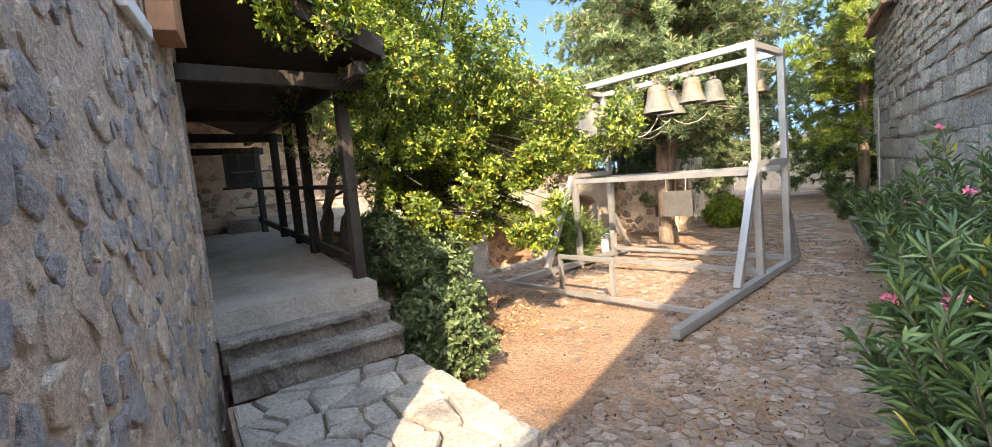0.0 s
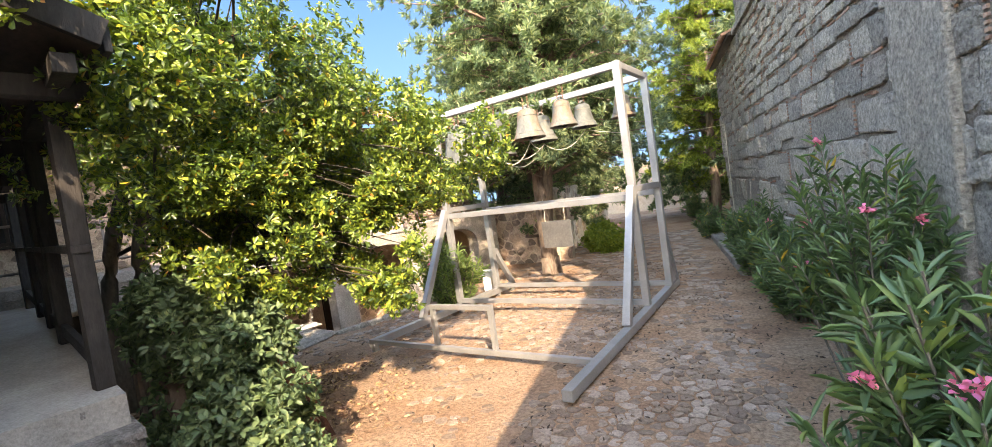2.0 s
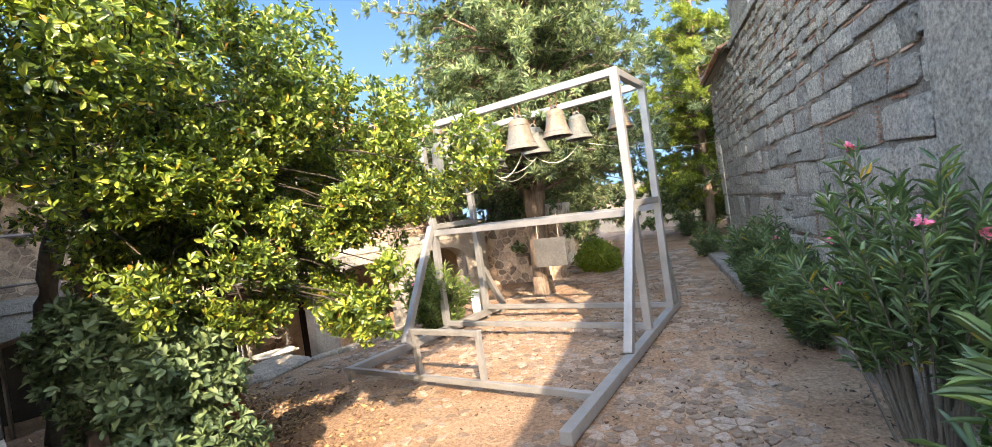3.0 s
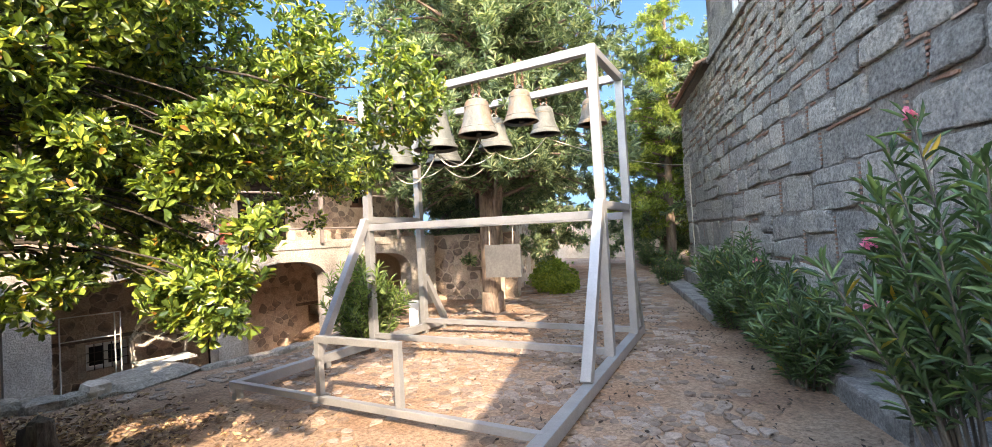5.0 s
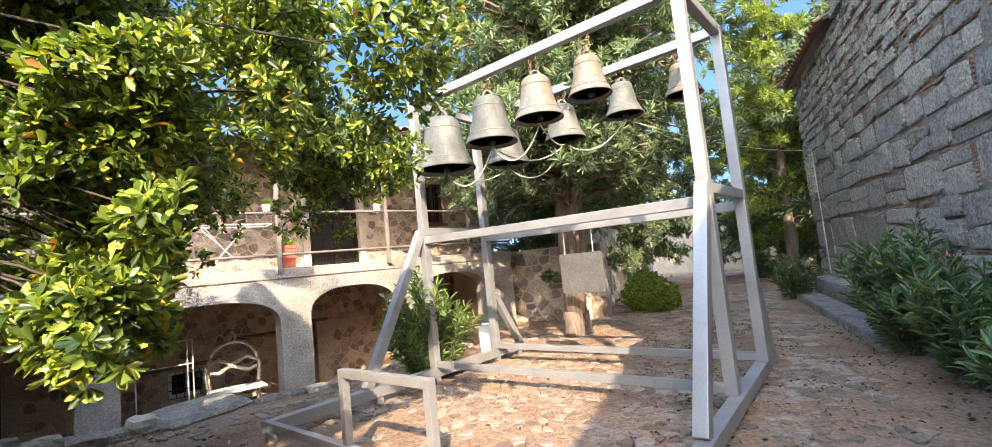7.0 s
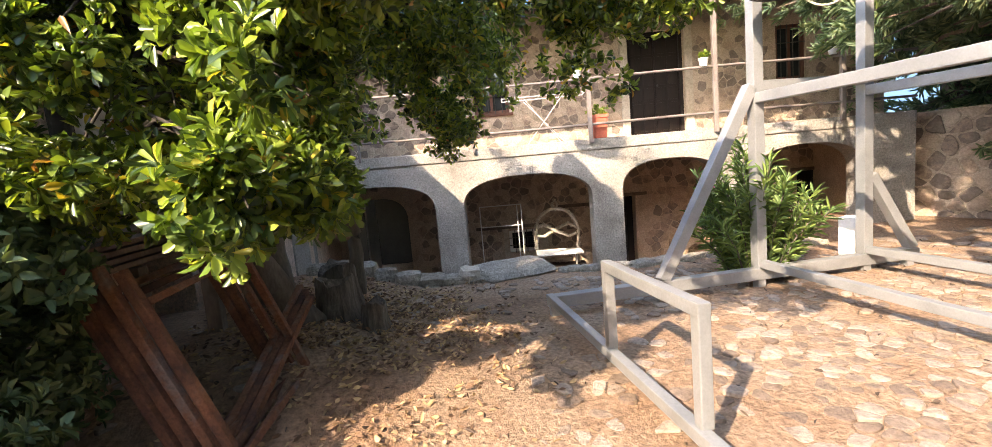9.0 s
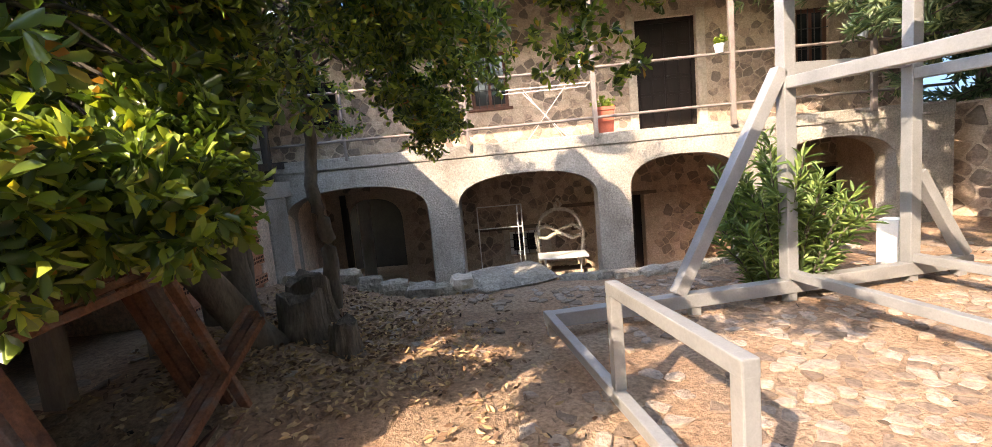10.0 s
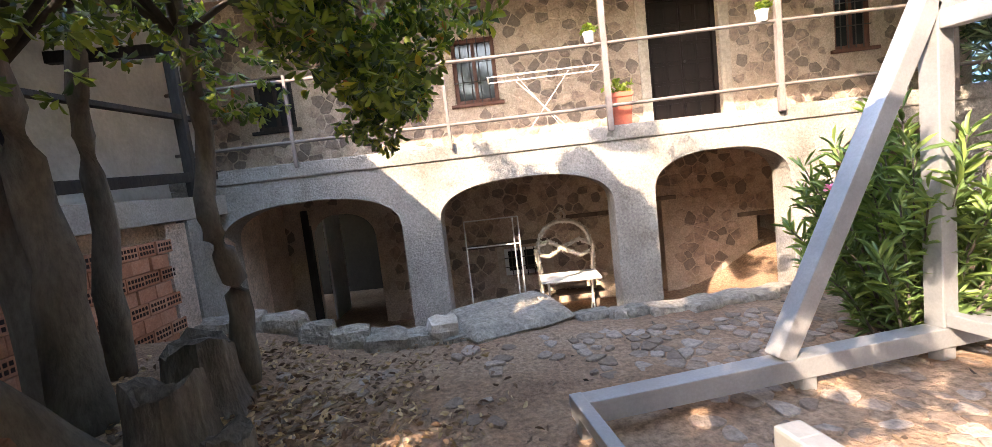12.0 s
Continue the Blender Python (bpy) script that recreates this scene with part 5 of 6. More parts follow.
# leaf of the open doorway in the first bay
bm = bmesh.new()
box(bm, (-5.48, BACK - 0.08, -0.95), (-5.36, BACK + 0.04, 1.25), AM, 0.01)
tagged(part("door_post", bm, DARKWOOD), "dark timber door post of the open cellar", "post", kind="structure")
bm = bmesh.new()
beam(bm, A(-5.3, BACK - 0.9, -0.95), A(-5.3, BACK - 0.9, 1.1), 0.8, 0.04, tuple(AS))
tagged(part("cellar_panel", bm, WHITEWASH), "pale board leaning inside the cellar doorway", "board")


def flower_pot(name, at, r, h, mt, label, seed):
    root = thing(name, at, label, "flower pot", "pots on the gallery")
    bm = bmesh.new()
    lathe(bm, [(r * 0.72, 0), (r * 0.95, h * 0.85), (r * 1.06, h * 0.86), (r * 1.06, h), (r * 0.9, h), (r * 0.85, h * 0.85), (0.0001, h * 0.84)], 20)
    part("pot", bm, mt, root, smooth=False)
    rs = np.random.RandomState(seed)
    pos = np.c_[rs.normal(0, r * 0.5, (26, 2)), h + rs.uniform(0.0, r * 1.1, 26)]
    leaf_cloud("plant", pos, rs.normal(0, 0.6, (26, 3)) + [0, 0, 1], 0.05, 0.045, BUSHLEAF, root, per=5, spread=1.2, seed=seed)
    return root


flower_pot("flower_pot", A(-0.62, 0.07, 2.94), 0.07, 0.12, WHITEPOT, "small white pot with a green plant on the rail", 51)
flower_pot("flower_pot", A(1.46, 0.07, 2.94), 0.075, 0.13, WHITEPOT, "small white pot with yellow-green flowers on the rail", 52)
flower_pot("flower_pot", A(3.55, 0.07, 2.94), 0.075, 0.12, WHITEPOT, "small pale blue pot with a plant on the rail", 53)
pl = thing("planter", A(-0.26, -0.15, 1.93), "square red terracotta planter with a small plant", "planter", rz=78.7)
bm = bmesh.new()
lathe(bm, [(0.15, 0.0), (0.175, 0.34), (0.195, 0.345), (0.195, 0.40), (0.165, 0.40), (0.15, 0.36), (0.0001, 0.36)], 4, pose(0, 0, 0, 0, 0, 45))
part("pot", bm, TERRACOTTA, pl)
rs = np.random.RandomState(3)
leaf_cloud("plant", np.c_[rs.normal(0, 0.08, (30, 2)), rs.uniform(0.38, 0.52, 30)], rs.normal(0, 0.6, (30, 3)) + [0, 0, 1], 0.06, 0.04, BUSHLEAF, pl, per=5, seed=2)

rack = thing("drying_rack", A(-1.15, -0.75, 1.93), "folding white metal clothes drying rack", "drying rack", rz=78.7)
for i, (a, b) in enumerate((((-0.35, -0.2, 0), (0.35, 0.2, 0.85)), ((0.35, -0.2, 0), (-0.35, 0.2, 0.85)), ((-0.35, 0.25, 0), (0.35, -0.15, 0.85)), ((0.35, 0.25, 0), (-0.35, -0.15, 0.85)))):
    bm = bmesh.new()
    limb(bm, [a, b], 0.006, 0.006, 6)
    part("leg", bm, WHITEPAINT, rack)
for k in range(0, 6, 5):
    bm = bmesh.new()
    y = -0.2 + 0.08 * k
    limb(bm, [(-0.75, y, 0.87), (0.75, y, 0.87)], 0.003 if 0 < k < 5 else 0.008, 0.003 if 0 < k < 5 else 0.008, 6)
    part("bar", bm, WHITEPAINT, rack)
for sx in (-0.75, 0.75):
    bm = bmesh.new()
    limb(bm, [(sx, -0.2, 0.87), (sx, 0.2, 0.87)], 0.011, 0.011, 6)
    part("end_bar", bm, WHITEPAINT, rack)

# ---- arcade: table with shell ornament, rack ----
ZA = -0.9
table = thing("garden_table", A(-1.0, -1.15, ZA), "white folding table with thin bent legs", "table", rz=78.7)
bm = bmesh.new()
box(bm, (-0.45, -0.28, 0.70), (0.45, 0.28, 0.735), None, 0.008)
part("tabletop", bm, WHITEPAINT, table)
for sx in (-0.33, 0.33):
    for sy in (-1, 1):
        bm = bmesh.new()
        limb(bm, [(sx, sy * 0.24, 0), (sx, sy * 0.2, 0.1), (sx, -sy * 0.12, 0.6), (sx, -sy * 0.2, 0.7)], 0.013, 0.013, 6)
        part("leg", bm, WHITEPAINT, table)
    bm = bmesh.new()
    limb(bm, [(sx, -0.2, 0.12), (sx, 0.2, 0.12)], 0.011, 0.011, 6)
    part("stretcher", bm, WHITEPAINT, table)
orn = thing("shell_ornament", A(-1.0, -1.45, ZA + 0.42), "arched ornament of pale shells with looped bands", "ornament", rz=78.7)


def shelled(name, pts, r):
    bm = bmesh.new()
    limb(bm, pts, r * 0.7, r * 0.7, 8)
    rr = random.Random(len(pts) + int(r * 1000))
    for a, b in zip(pts, pts[1:]):
        a, b = Vector(a), Vector(b)
        for k in range(int((b - a).length / 0.014)):
            p = a.lerp(b, rr.random()) + Vector((rr.gauss(0, 1), rr.gauss(0, 1), rr.gauss(0, 1))).normalized() * r * 0.8
            bmesh.ops.create_icosphere(bm, subdivisions=1, radius=rr.uniform(0.012, 0.024), matrix=Matrix.Translation(p) @ Euler((rr.random() * 6, rr.random() * 6, 0)).to_matrix().to_4x4() @ Matrix.Diagonal((1, 0.6, 0.8, 1)))
    part(name, bm, SHELL, orn)


def arc(cx, cz, rx, rz_, a0, a1, n=12, y=0.0):
    return [(cx + rx * math.cos(radians(a0 + (a1 - a0) * k / n)), y, cz + rz_ * math.sin(radians(a0 + (a1 - a0) * k / n))) for k in range(n + 1)]


shelled("arch_band", arc(0, 0.72, 0.42, 0.42, 0, 180), 0.05)
shelled("leg", [(-0.42, 0, 0.0), (-0.42, 0, 0.35), (-0.46, 0, 0.72)], 0.045)
shelled("leg", [(0.42, 0, 0.0), (0.42, 0, 0.35), (0.46, 0, 0.72)], 0.045)
shelled("loop_band", [(-0.4, 0, 0.62), (-0.25, 0.02, 0.58), (0.0, 0.03, 0.72), (0.25, 0.02, 0.82), (0.42, 0, 0.72)], 0.045)
shelled("loop_band", [(0.4, -0.02, 0.62), (0.25, -0.02, 0.56), (0.0, -0.03, 0.68), (-0.25, -0.02, 0.84), (-0.42, 0, 0.76)], 0.045)
shelled("finial", [(0, 0, 1.12), (-0.06, 0, 1.22), (0, 0, 1.33), (0.06, 0, 1.22), (0, 0, 1.12)], 0.035)
shelled("shell_mound", [(-0.3, 0.05, 0.04), (-0.1, 0.08, 0.07), (0.1, 0.05, 0.06), (0.3, 0.08, 0.04)], 0.06)
bm = bmesh.new()
box(bm, (-0.55, -0.14, -0.04), (0.55, 0.16, 0.0), None, 0.008)
part("plinth", bm, BEAMWOOD, orn)
for sx in (-0.45, 0.45):
    bm = bmesh.new()
    beam(bm, (sx, 0, -0.42), (sx, 0, -0.04), 0.06, 0.06, (1, 0, 0))
    part("support", bm, BEAMWOOD, orn)
stand = thing("metal_stand", A(-2.2, -0.95, ZA), "thin white metal stand in the arcade", "stand", rz=78.7)
for sx in (-0.3, 0.42, 0.5):
    bm = bmesh.new()
    limb(bm, [(sx, 0, 0), (sx, 0, 1.75)], 0.011, 0.011, 6)
    part("upright", bm, WHITEPAINT, stand)
for z in (1.35, 1.75):
    bm = bmesh.new()
    limb(bm, [(-0.3, 0, z), (0.5, 0, z)], 0.011, 0.011, 6)
    part("crossbar", bm, WHITEPAINT, stand)
bm = bmesh.new()
box(bm, (-0.1, -0.1, 0.0), (0.1, 0.1, 0.56), pose(-0.5, 1.66, gz(-0.5, 1.66) - 0.02, 0, 0, 20), 0.012)
tagged(part("white_box", bm, WHITEPAINT), "plain white upright box behind the bell frame", "box")
for k, (q, z) in enumerate(((0.4, 1.2), (2.05, 1.25), (3.6, 1.3))):
    bm = bmesh.new()
    box(bm, (q, 0.0, z), (q + 0.55, 0.07, z + 0.08), FM, 0.01)
    tagged(part("lintel", bm, BEAMWOOD), "weathered wooden lintel in the sunny wall", "lintel", kind="structure")
bm = bmesh.new()
box(bm, (0, 0, 0.88), (0.75, 0.06, 0.97), pose(-1.55, 5.44, 0, 0, 0, 18), 0.01)
tagged(part("lintel", bm, BEAMWOOD), "weathered lintel over the small window", "lintel", kind="structure")

# ---- under the tree: stumps, rusty frames, litter ----


def stump(at, r, h, seed):
    rnd = random.Random(seed)
    root = thing("tree_stump", at, "old grey weathered tree stump with torn top", "stump", "stumps under the tree")
    bm = bmesh.new()
    n, rings = 18, []
    ph = [rnd.uniform(0, 6) for i in range(3)]
    for j, (k, z) in enumerate(((1.35, -0.08), (1.12, 0.12 * h), (0.98, 0.45 * h), (0.95, 0.85 * h), (0.9, h), (0.7, 0.96 * h))):
        rings.append([bm.verts.new((math.cos(a) * r * k * w, math.sin(a) * r * k * w, z + (0.12 * h * math.sin(2 * a + ph[2]) + rnd.uniform(-0.02, 0.02) if j > 2 else 0))) for a in [2 * math.pi * i / n for i in range(n)] for w in [1 + 0.1 * math.sin(3 * a + ph[0]) + 0.06 * math.sin(7 * a + ph[1]) + rnd.uniform(-0.03, 0.03)]])
    for a, b in zip(rings, rings[1:]):
        for i in range(n):
            bm.faces.new((a[i], a[(i + 1) % n], b[(i + 1) % n], b[i]))
    bm.faces.new(rings[-1])
    part("stump_body", bm, STUMPWOOD, root)


stump((-0.3, -4.3, gz(-0.3, -4.3)), 0.18, 0.36, 1)
stump((-0.85, -4.35, gz(-0.85, -4.35)), 0.2, 0.4, 2)
stump((-0.05, -3.95, gz(-0.05, -3.95)), 0.12, 0.24, 3)


def rusty_frame(m, w, h, label):
    root = tagged(new("rusty_trestle"), label, "metal frame", "stacked metal frames")
    root.matrix_world = m
    for x in (0, w):
        bm = bmesh.new()
        beam(bm, (x, 0, 0), (x, 0, h), 0.05, 0.045, (1, 0, 0))
        part("upright", bm, RUST, root)
    for z in (0.12, h - 0.18):
        bm = bmesh.new()
        beam(bm, (0.025, 0, z), (w - 0.025, 0, z), 0.04, 0.04)
        part("crossbar", bm, RUST, root)


for k in range(4):
    x, y0 = 1.92 - 0.01 * k, -4.42 - 0.085 * k
    rusty_frame(pose(x, y0, gz(x, y0) - 0.02, -20 - 0.3 * (k % 2), -3, 173 + 0.5 * (k % 3)), 1.0, 1.2 + 0.03 * (k % 2), "rust-brown tube frame leaning in a stack under the tree")
for k in range(3):
    bm = bmesh.new()
    x, y0 = 1.75 - 0.06 * k, -4.55 - 0.05 * k
    beam(bm, (x, y0, gz(x, y0) + 0.03), (x - 1.25, y0 + 0.2, gz(0.7, -4.4) + 0.36 + 0.03 * k), 0.05, 0.05)
    tagged(part("rusty_bar", bm, RUST), "long rusty steel bar lying against the frames", "bar", "rusty bars")
for k in range(4):
    bm = bmesh.new()
    beam(bm, (1.6 - 0.05 * k, -5.55 + 0.03 * k, 1.12 + 0.055 * k), (-0.2 + 0.05 * k, -5.28 + 0.04 * k, 1.18 + 0.055 * k), 0.16, 0.035)
    tagged(part("board", bm, BEAMWOOD), "old weathered board on the pile beside the porch", "board", "stacked boards")
for x, y0 in ((0.7, -5.45), (-0.1, -5.3), (1.5, -5.55)):
    bm = bmesh.new()
    beam(bm, (x, y0, 0.1), (x, y0, 1.1), 0.12, 0.12, (1, 0, 0))
    tagged(part("timber_prop", bm, BEAMWOOD), "dark timber prop under the stacked boards", "prop", "props")

rs = np.random.RandomState(77)
lp = []
while len(lp) < 4200:
    x, y0 = rs.normal(-0.2, 1.1), rs.normal(-4.0, 0.75)
    if -2.0 < x < 2.4 and -5.6 < y0 < -2.4 and noise.noise(Vector((x * 2, y0 * 2, 0))) > -0.25:
        lp.append((x, y0, gz(x, y0) + rs.uniform(0.012, 0.03)))
litter = leaf_cloud("leaf_litter", lp, rs.normal(0, 1, (len(lp), 3)) * [1, 1, 0.2], 0.062, 0.025, LITTER, None, per=1, spread=0.3, seed=5, droop=0, fold=0.12)
tagged(litter, "dry brown fallen leaves under the tree", "fallen leaves", kind="stuff")

# ---- edging rocks above the arcade ----
edging = thing("rock_edging", (0, 0, 0), "rough pale stones edging the drop to the arcade", "stone edging", kind="structure")


def boulder(name, at, size, seed, rz, parent, mt=ROCK):
    rnd = random.Random(seed)
    bm = bmesh.new()
    bmesh.ops.create_cube(bm, size=2)
    bmesh.ops.subdivide_edges(bm, edges=bm.edges[:], cuts=2, use_grid_fill=True)
    for v in bm.verts:
        p = v.co.normalized().lerp(v.co, 0.55)
        k = 1 + 0.22 * noise.noise(p * 1.3 + Vector((seed * 3.7, 0, 0)))
        v.co = Vector((p.x * size[0] * k, p.y * size[1] * k, p.z * size[2] * k)) * 0.62
    ob = part(name, bm, mt, parent)
    ob.matrix_world = pose(*at, rnd.uniform(-6, 6), rnd.uniform(-6, 6), rz)
    return ob


rk = random.Random(12)
y0 = -5.0
while y0 < 2.2:
    L = rk.uniform(0.16, 0.36)
    x = edge_x(y0) + rk.uniform(-0.03, 0.06)
    hh = 0.24 if y0 < -2.9 else 0.14
    if not (-2.75 < y0 < -1.75):
        boulder("rock", (x, y0 + L / 2, gz(x + 0.4, y0) - 0.02), (rk.uniform(0.18, 0.3), L * 0.95, hh), rk.randint(0, 999), rk.uniform(-12, 12), edging)
        boulder("rock", (x - 0.15, y0 + L / 2, gz(x + 0.4, y0) - 0.3), (0.25, L, 0.3), rk.randint(0, 999), rk.uniform(-12, 12), edging)
    y0 += L
boulder("slab_stone", (-2.15, -2.2, 0.10), (0.75, 0.9, 0.18), 5, 12, edging)
boulder("rock", (-1.95, -2.85, 0.16), (0.25, 0.22, 0.2), 8, 5, edging, LIMEWALL)

# ---- hollow-brick infill under the porch ----
infill = thing("brick_infill", (0, 0, 0), "rough infill of red hollow bricks under the porch", "brick wall", kind="structure")
bm = bmesh.new()
box(bm, (0, 0, 0), (0.24, 0.1, 0.13), None, 0.004)
brick_me = bpy.data.meshes.new("hollow_brick")
bm.to_mesh(brick_me)
bm.free()
brick_me.materials.append(HOLLOWBRICK)
# dark blocks on the solid face stand in for shaded openings
bm = bmesh.new()
for i in range(5):
    for j in range(2):
        box(bm, (0.02 + i * 0.043, -0.002, 0.025 + j * 0.05), (0.02 + i * 0.043 + 0.028, 0.01, 0.025 + j * 0.05 + 0.032))
hole_me = bpy.data.meshes.new("painted_holes")
bm.to_mesh(hole_me)
bm.free()
hole_me.materials.append(DARKHOLE)
rk = random.Random(4)
for j in range(8):
    for i in range(8):
        u = 3.55 + 0.25 * i + 0.12 * (j % 2)
        m = PM @ pose(u, 0.015 + rk.uniform(0, 0.02), 0.12 + 0.138 * j, rk.uniform(-1, 1), 0, rk.uniform(-2, 2))
        b = new("hollow_brick", brick_me)
        b.matrix_world = m
        b.parent = infill
        if j % 2:
            h = new("painted_hole", hole_me)
            h.parent = b
            h.matrix_parent_inverse = Matrix()

# ---- stones of the walls ----


def plane(x, y, z, o):
    return Matrix(((x.x, y.x, z.x, o.x), (x.y, y.y, z.y, o.y), (x.z, y.z, z.z, o.z), (0, 0, 0, 1)))


UP = Vector((0, 0, 1))
# church: big blocks below, small courses above, brick slivers in the joints
rk = random.Random(31)
cp = Pieces("stone_block", plane(-CW, UP, CN, Vector((6.26, 0, 0)) - CN * 0.03), ASHLAR, ASHLARS, church)
slips_v, slips_f = [], []


def slip(x0, x1, y0, y1):
    k = len(slips_v)
    for z in (-0.01, 0.018):
        for x, y in ((x0, y0), (x1, y0), (x1, y1), (x0, y1)):
            slips_v.append(tuple(cp.m @ Vector((x, y + rk.uniform(-0.004, 0.004), z))))
    slips_f.extend([(k, k + 1, k + 5, k + 4), (k + 1, k + 2, k + 6, k + 5), (k + 2, k + 3, k + 7, k + 6), (k + 3, k, k + 4, k + 7), (k + 4, k + 5, k + 6, k + 7)])


z = 0.1
rows = [0.62, 0.55, 0.6, 0.48, 0.42, 0.36, 0.3, 0.26] + [0.2, 0.17, 0.21, 0.19] * 4
for n, hgt in enumerate(rows):
    if z + hgt > ZEAVE:
        hgt = ZEAVE - z
    if hgt < 0.08:
        break
    x = -QF + 0.02
    while x < 8.0:
        w = rk.uniform(0.4, 1.15) if hgt > 0.4 else rk.uniform(0.3, 0.75) if hgt > 0.24 else rk.uniform(0.16, 0.44)
        w = min(w, 8.05 - x)
        lower = rk.random() < 0.45
        cut = rk.uniform(0.03, 0.075) if lower else 0.0
        if x > 3.2 and hgt > 0.24:
            w = rk.uniform(0.7, 1.2)
        jit = lambda: rk.uniform(-0.035, 0.035) if hgt > 0.24 else rk.uniform(-0.015, 0.015)
        poly = [(x + jit(), z + jit()), (x + w + jit(), z + jit()), (x + w + jit(), z + hgt - cut + jit()), (x + jit(), z + hgt - cut + jit())]
        if hgt > 0.4 and rk.random() < 0.4:
            t1, t2 = rk.uniform(0.35, 0.65), rk.uniform(0.35, 0.65)
            a, b = (poly[0][0], poly[0][1] + t1 * (poly[3][1] - poly[0][1])), (poly[1][0], poly[1][1] + t2 * (poly[2][1] - poly[1][1]))
            polys = [[poly[0], poly[1], b, a], [a, b, poly[2], poly[3]]]
        else:
            polys = [poly]
        for pl_ in polys:
            v, f = stone(rk, pl_, rk.uniform(0.01, 0.03), rk.uniform(0.015, 0.055), 0.5, 0.01, (0.03, 0.18))
            cp.add(v, f, z < 3.6 and -5.5 < x < 5.0)
        if lower:
            for k in range(rk.randint(1, 3)):
                a = x + rk.uniform(0, w * 0.6)
                yy = z + hgt - cut + 0.004 + rk.uniform(0, max(0.001, cut - 0.024))
                slip(a, a + rk.uniform(0.1, 0.28), yy, yy + 0.02)
        if rk.random() < 0.3 and hgt > 0.17:
            for k in range(int(hgt / 0.05)):
                slip(x + w - 0.012, x + w + 0.028, z + 0.03 + k * 0.048, z + 0.055 + k * 0.048)
            x += 0.045
        x += w
    z += hgt
cp.done()
tagged(raw("brick_slivers", slips_v, slips_f, BRICKSLIP, church), kind="stuff")
# upper church: neat small blocks
rk = random.Random(32)
up = Pieces("ashlar_block", plane(-CW, UP, CN, Vector((6.26, 0, 0)) - CN * 0.22), ASHLAR, ASHLARS, upper_church)
for n in range(9):
    x = -QC - 0.9
    while x < -0.2:
        w = rk.uniform(0.3, 0.55)
        z = ZEAVE + 0.15 + n * 0.235
        if not (x < -3.2 and x + w > -4.3 and n < 7):
            v, f = stone(rk, [(x, z), (x + w, z), (x + w, z + 0.235), (x, z + 0.235)], 0.006, 0.012, 0.1, 0.005, (0.02, 0.05))
            up.add(v, f, True)
        x += w
up.done()
bm = bmesh.new()
box(bm, (-2.6, -0.03, 0.9), (-1.75, 0.05, 5.1), CM, 0.03)
tagged(part("pilaster", bm, ASHLARS), "broad grey limestone corner pilaster of the church", "pilaster", kind="structure")

# house wall beside the walk
rk = random.Random(41)
hp = Pieces("rubble_stone", plane(-HU, UP, HN, Vector((2.28, -7.53, 0))), RUBBLE, RUBBLES, house_wall)
for p, poly in cells(rk, -3.38, 0.3, 0.3, 4.35, 0.165, 1.25):
    if rk.random() < 0.42 or (-0.9 < p[0] < -0.2 and p[1] > 3.35):
        continue
    v, f = stone(rk, poly, rk.uniform(0.004, 0.04), rk.uniform(0.004, 0.012), 1.6, 0.03, (0.02, 0.34))
    hp.add(v, f, p[1] < 3.9)
for p, poly in cells(rk, -3.38, 0.3, 0.3, 4.35, 0.075, 1.4):
    if rk.random() < 0.22:
        v, f = stone(rk, poly, rk.uniform(0.003, 0.014), rk.uniform(0.003, 0.012), 0.9, 0.03, (0.02, 0.3))
        hp.add(v, f, False)
hp.done()
rk = random.Random(42)
pp = Pieces("rubble_stone", plane(PU, UP, -PV, Vector((2.45, -6.12, 0)) + PV * PWID), RUBBLE, RUBBLES, porch_wall)
for p, poly in cells(rk, 0.0, 4.4, 1.45, 4.3, 0.22, 1.3):
    if rk.random() < 0.3:
        continue
    v, f = stone(rk, poly, rk.uniform(0.02, 0.05), rk.uniform(0.012, 0.03), 0.3, 0.02)
    pp.add(v, f, False)
pp.done()
# arcade and gallery walls
for wall, z0, z1, holes, seed, size in ((lower_back, -0.95, 1.72, LOWHOLES, 43, 0.15), (upper_back, 1.95, 4.85, UPHOLES, 44, 0.15)):
    rk = random.Random(seed)
    ap = Pieces("rubble_stone", plane(AS, UP, AN, AO + AN * (BACK - (0.002 if seed == 44 else 0))), GOLDSTONE, GOLDSTONES, wall)
    for p, poly in cells(rk, -8.5, 6.0, z0, z1, size, 1.45):
        if any(h[0] - 0.12 < max(q[0] for q in poly) and h[1] + 0.12 > min(q[0] for q in poly) and h[2] - 0.07 < max(q[1] for q in poly) and h[3] + 0.07 > min(q[1] for q in poly) for h in holes):
            continue
        if rk.random() < 0.08:
            continue
        v, f = stone(rk, poly, rk.uniform(0.006, 0.02), rk.uniform(0.006, 0.018), 0.3, 0.02, (0.06, 0.2))
        ap.add(v, f, -2.6 < p[0] < 3.2 and (seed == 44 or p[1] > -0.7))
    ap.done()
rk = random.Random(46)
np_ = Pieces("rubble_stone", pose(-2.85, 5.1, 0, 90, 0, 18), GOLDSTONE, GOLDSTONES, None)
np_.parent = bpy.data.objects["wall_north_low"]
for p, poly in cells(rk, -0.2, 2.6, 0.0, 1.88, 0.2, 1.4):
    if 1.45 < p[0] < 2.05 and 0.45 < p[1] < 1.0:
        continue
    v, f = stone(rk, poly, 0.02, rk.uniform(0.015, 0.03))
    np_.add(v, f, True)
np_.done()
fp = Pieces("rubble_stone", plane(CW, UP, -CN, Vector((-0.75, 6.0, 0))), GOLDSTONE, GOLDSTONES, bpy.data.objects["wall_north_sunny"])
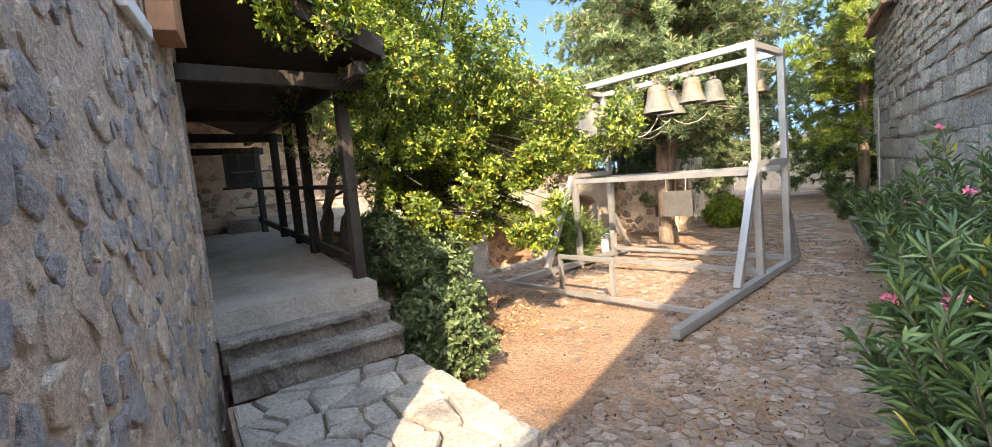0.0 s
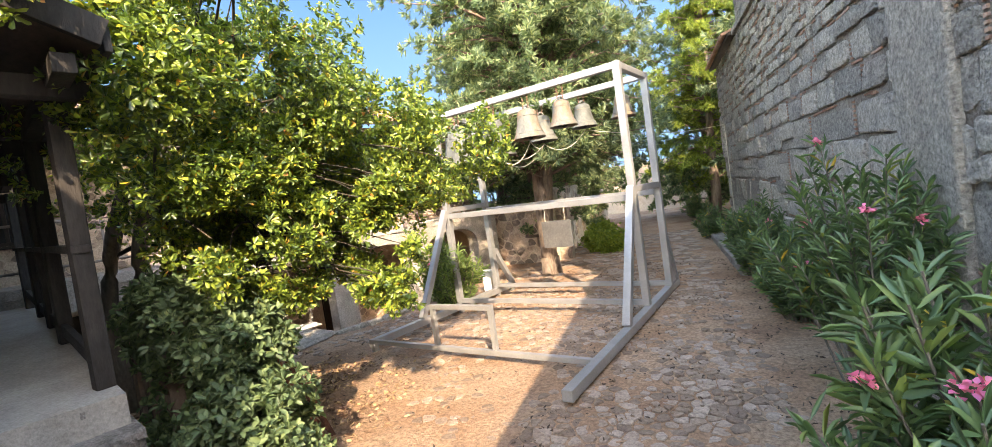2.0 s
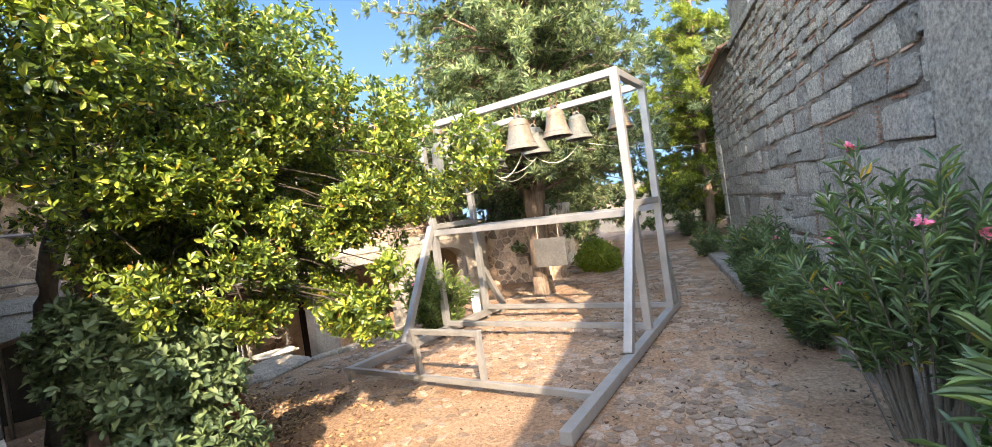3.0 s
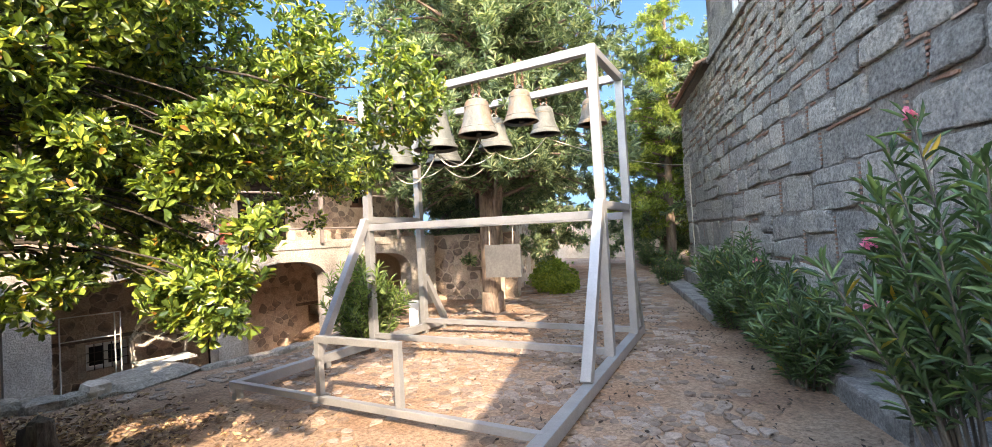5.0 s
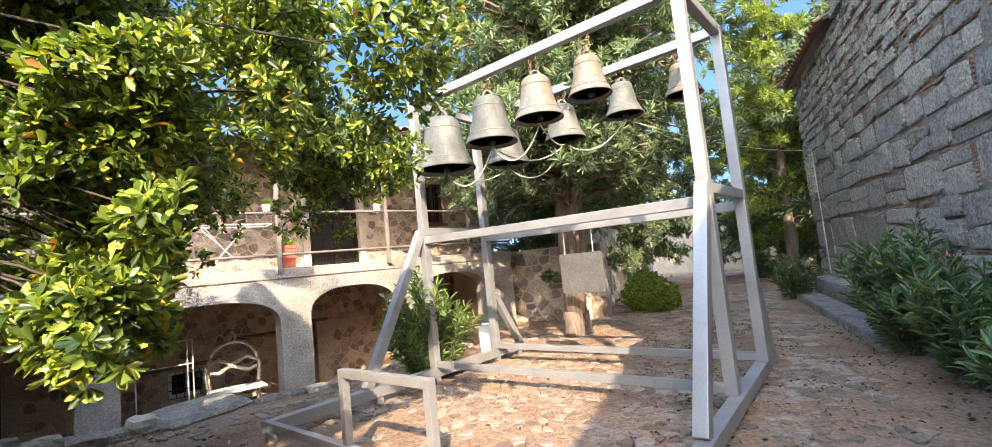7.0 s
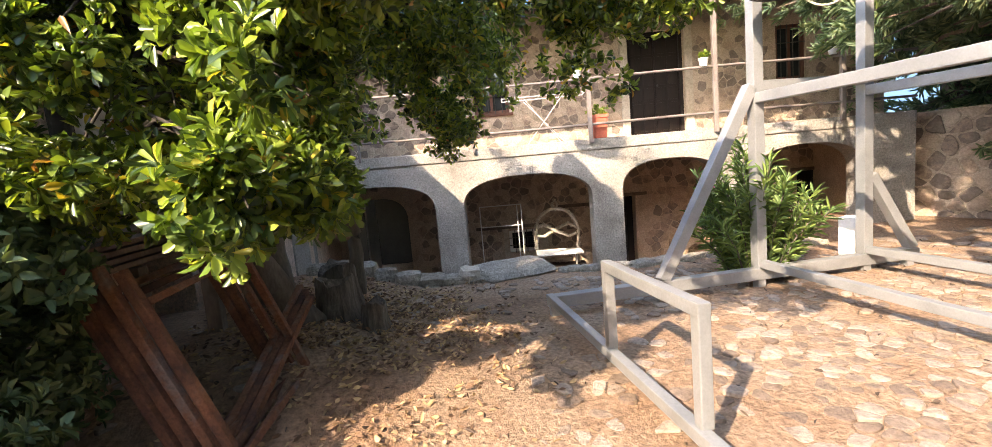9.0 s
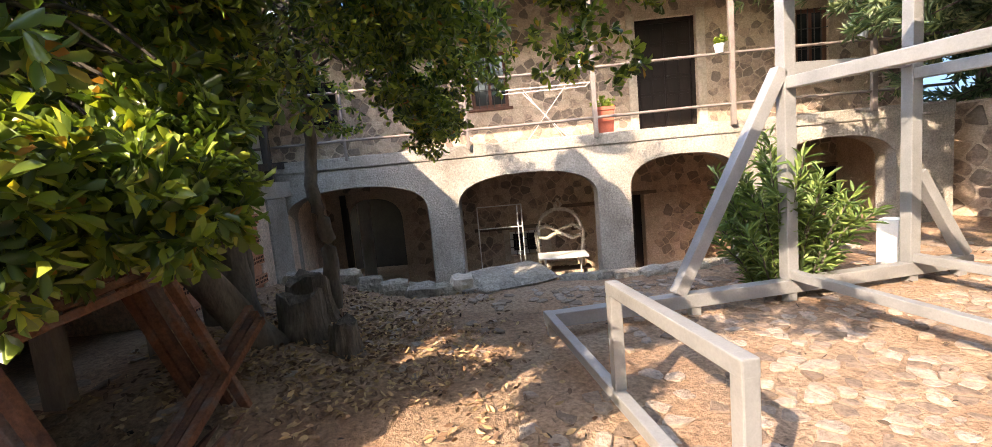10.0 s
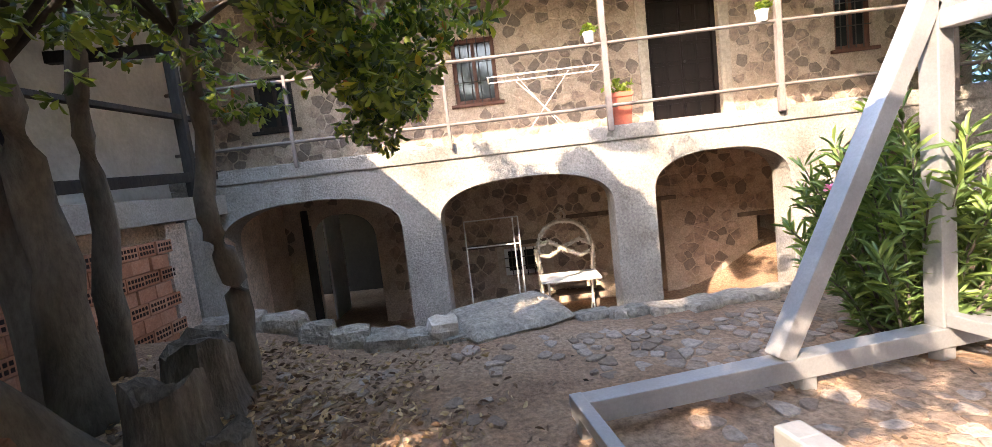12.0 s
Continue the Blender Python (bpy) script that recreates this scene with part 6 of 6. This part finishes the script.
for p, poly in cells(rk, -0.4, 12, 0.0, 2.3, 0.24, 1.4):
    if rk.random() < 0.45 or any(a - 0.2 < p[0] < b + 0.2 and c - 0.2 < p[1] < d + 0.2 for a, b, c, d in ((0.55, 0.8, 0.4, 1.05), (2.2, 2.4, 0.4, 1.1), (5.4, 6.4, 0.0, 1.5))):
        continue
    v, f = stone(rk, poly, rk.uniform(0.02, 0.06), rk.uniform(0.006, 0.02))
    fp.add(v, f, p[0] < 4)
fp.done()

# ---- paving ----
rk = random.Random(51)
landing = bpy.data.objects["landing"]
lp_ = Pieces("paving_stone", PM @ Matrix.Translation((0, 0, 0.68)), SLAB, SLAB, landing)
for p, poly in cells(rk, -2.4, -0.44, -0.1, PWID - 0.02, 0.27, 1.15):
    v, f = stone(rk, poly, rk.uniform(0.008, 0.016), 0.06 + rk.uniform(0, 0.02), 0.1, 0.02, (0.06, 0.16))
    lp_.add(v, f, True)
lp_.done()
rk = random.Random(52)
gp = Pieces("cobblestone", Matrix(), COBBLE, COBBLES, ground)


def cobble_here(x, y):
    if x < edge_x(y) + 0.35 or x > 6.26 - 0.284 * y - 1.2 or y < -7.6:
        return False
    p = PM.inverted() @ Vector((x, y, 0))
    if -2.5 < p.x < 9 and p.y > -0.15:
        return False
    if (HM.inverted() @ Vector((x, y, 0))).y < 0.1:
        return False
    shade = x - (2.85 - 0.284 * (y + 1.45))
    k = 0.85 if shade > 0.2 else 0.6 if y > -1.9 else 0.1
    if x < 0.6 and y < -2.0:
        k = 0.2
    k += 0.7 * noise.noise(Vector((x * 0.7, y * 0.7, 4)))
    return rk.random() < k


for y0, y1, size in ((-7.6, -4.6, 0.105), (-4.6, 2.4, 0.105), (2.4, 10.5, 0.17)):
    for p, poly in cells(rk, -1.7, 7.6, y0, y1, size, 1.4, cobble_here):
        v, f = stone(rk, poly, rk.uniform(0.003, 0.024), rk.uniform(0.005, 0.017), 0.6, 0.03, (0.05, 0.3))
        gp.add(v, f, p[0] > 0.8 and -4.4 < p[1] < -0.6, gz(*p))
gp.done()

# dark crumbs of leaves between the stones
rs = np.random.RandomState(91)
cr = []
while len(cr) < 2600:
    x, y0 = rs.uniform(-1.6, 7.0), rs.uniform(-8.0, 4.5)
    if edge_x(y0) + 0.3 < x < 6.0 - 0.284 * y0 and (x > 2.6 - 0.3 * y0 or rs.rand() < 0.15) and noise.noise(Vector((x * 1.6, y0 * 1.6, 8))) > -0.1 and not ((PM.inverted() @ Vector((x, y0, 0))).y > -0.15 and x < 4.6):
        cr.append((x, y0, gz(x, y0) + rs.uniform(0.012, 0.03)))
crumbs = leaf_cloud("leaf_crumbs", cr, rs.normal(0, 1, (len(cr), 3)) * [1, 1, 0.3], 0.05, 0.02, DEBRIS, None, per=1, spread=0.3, seed=6, droop=0)
tagged(crumbs, "small dark crumbs of dry leaves between the stones", "fallen leaves", kind="stuff")
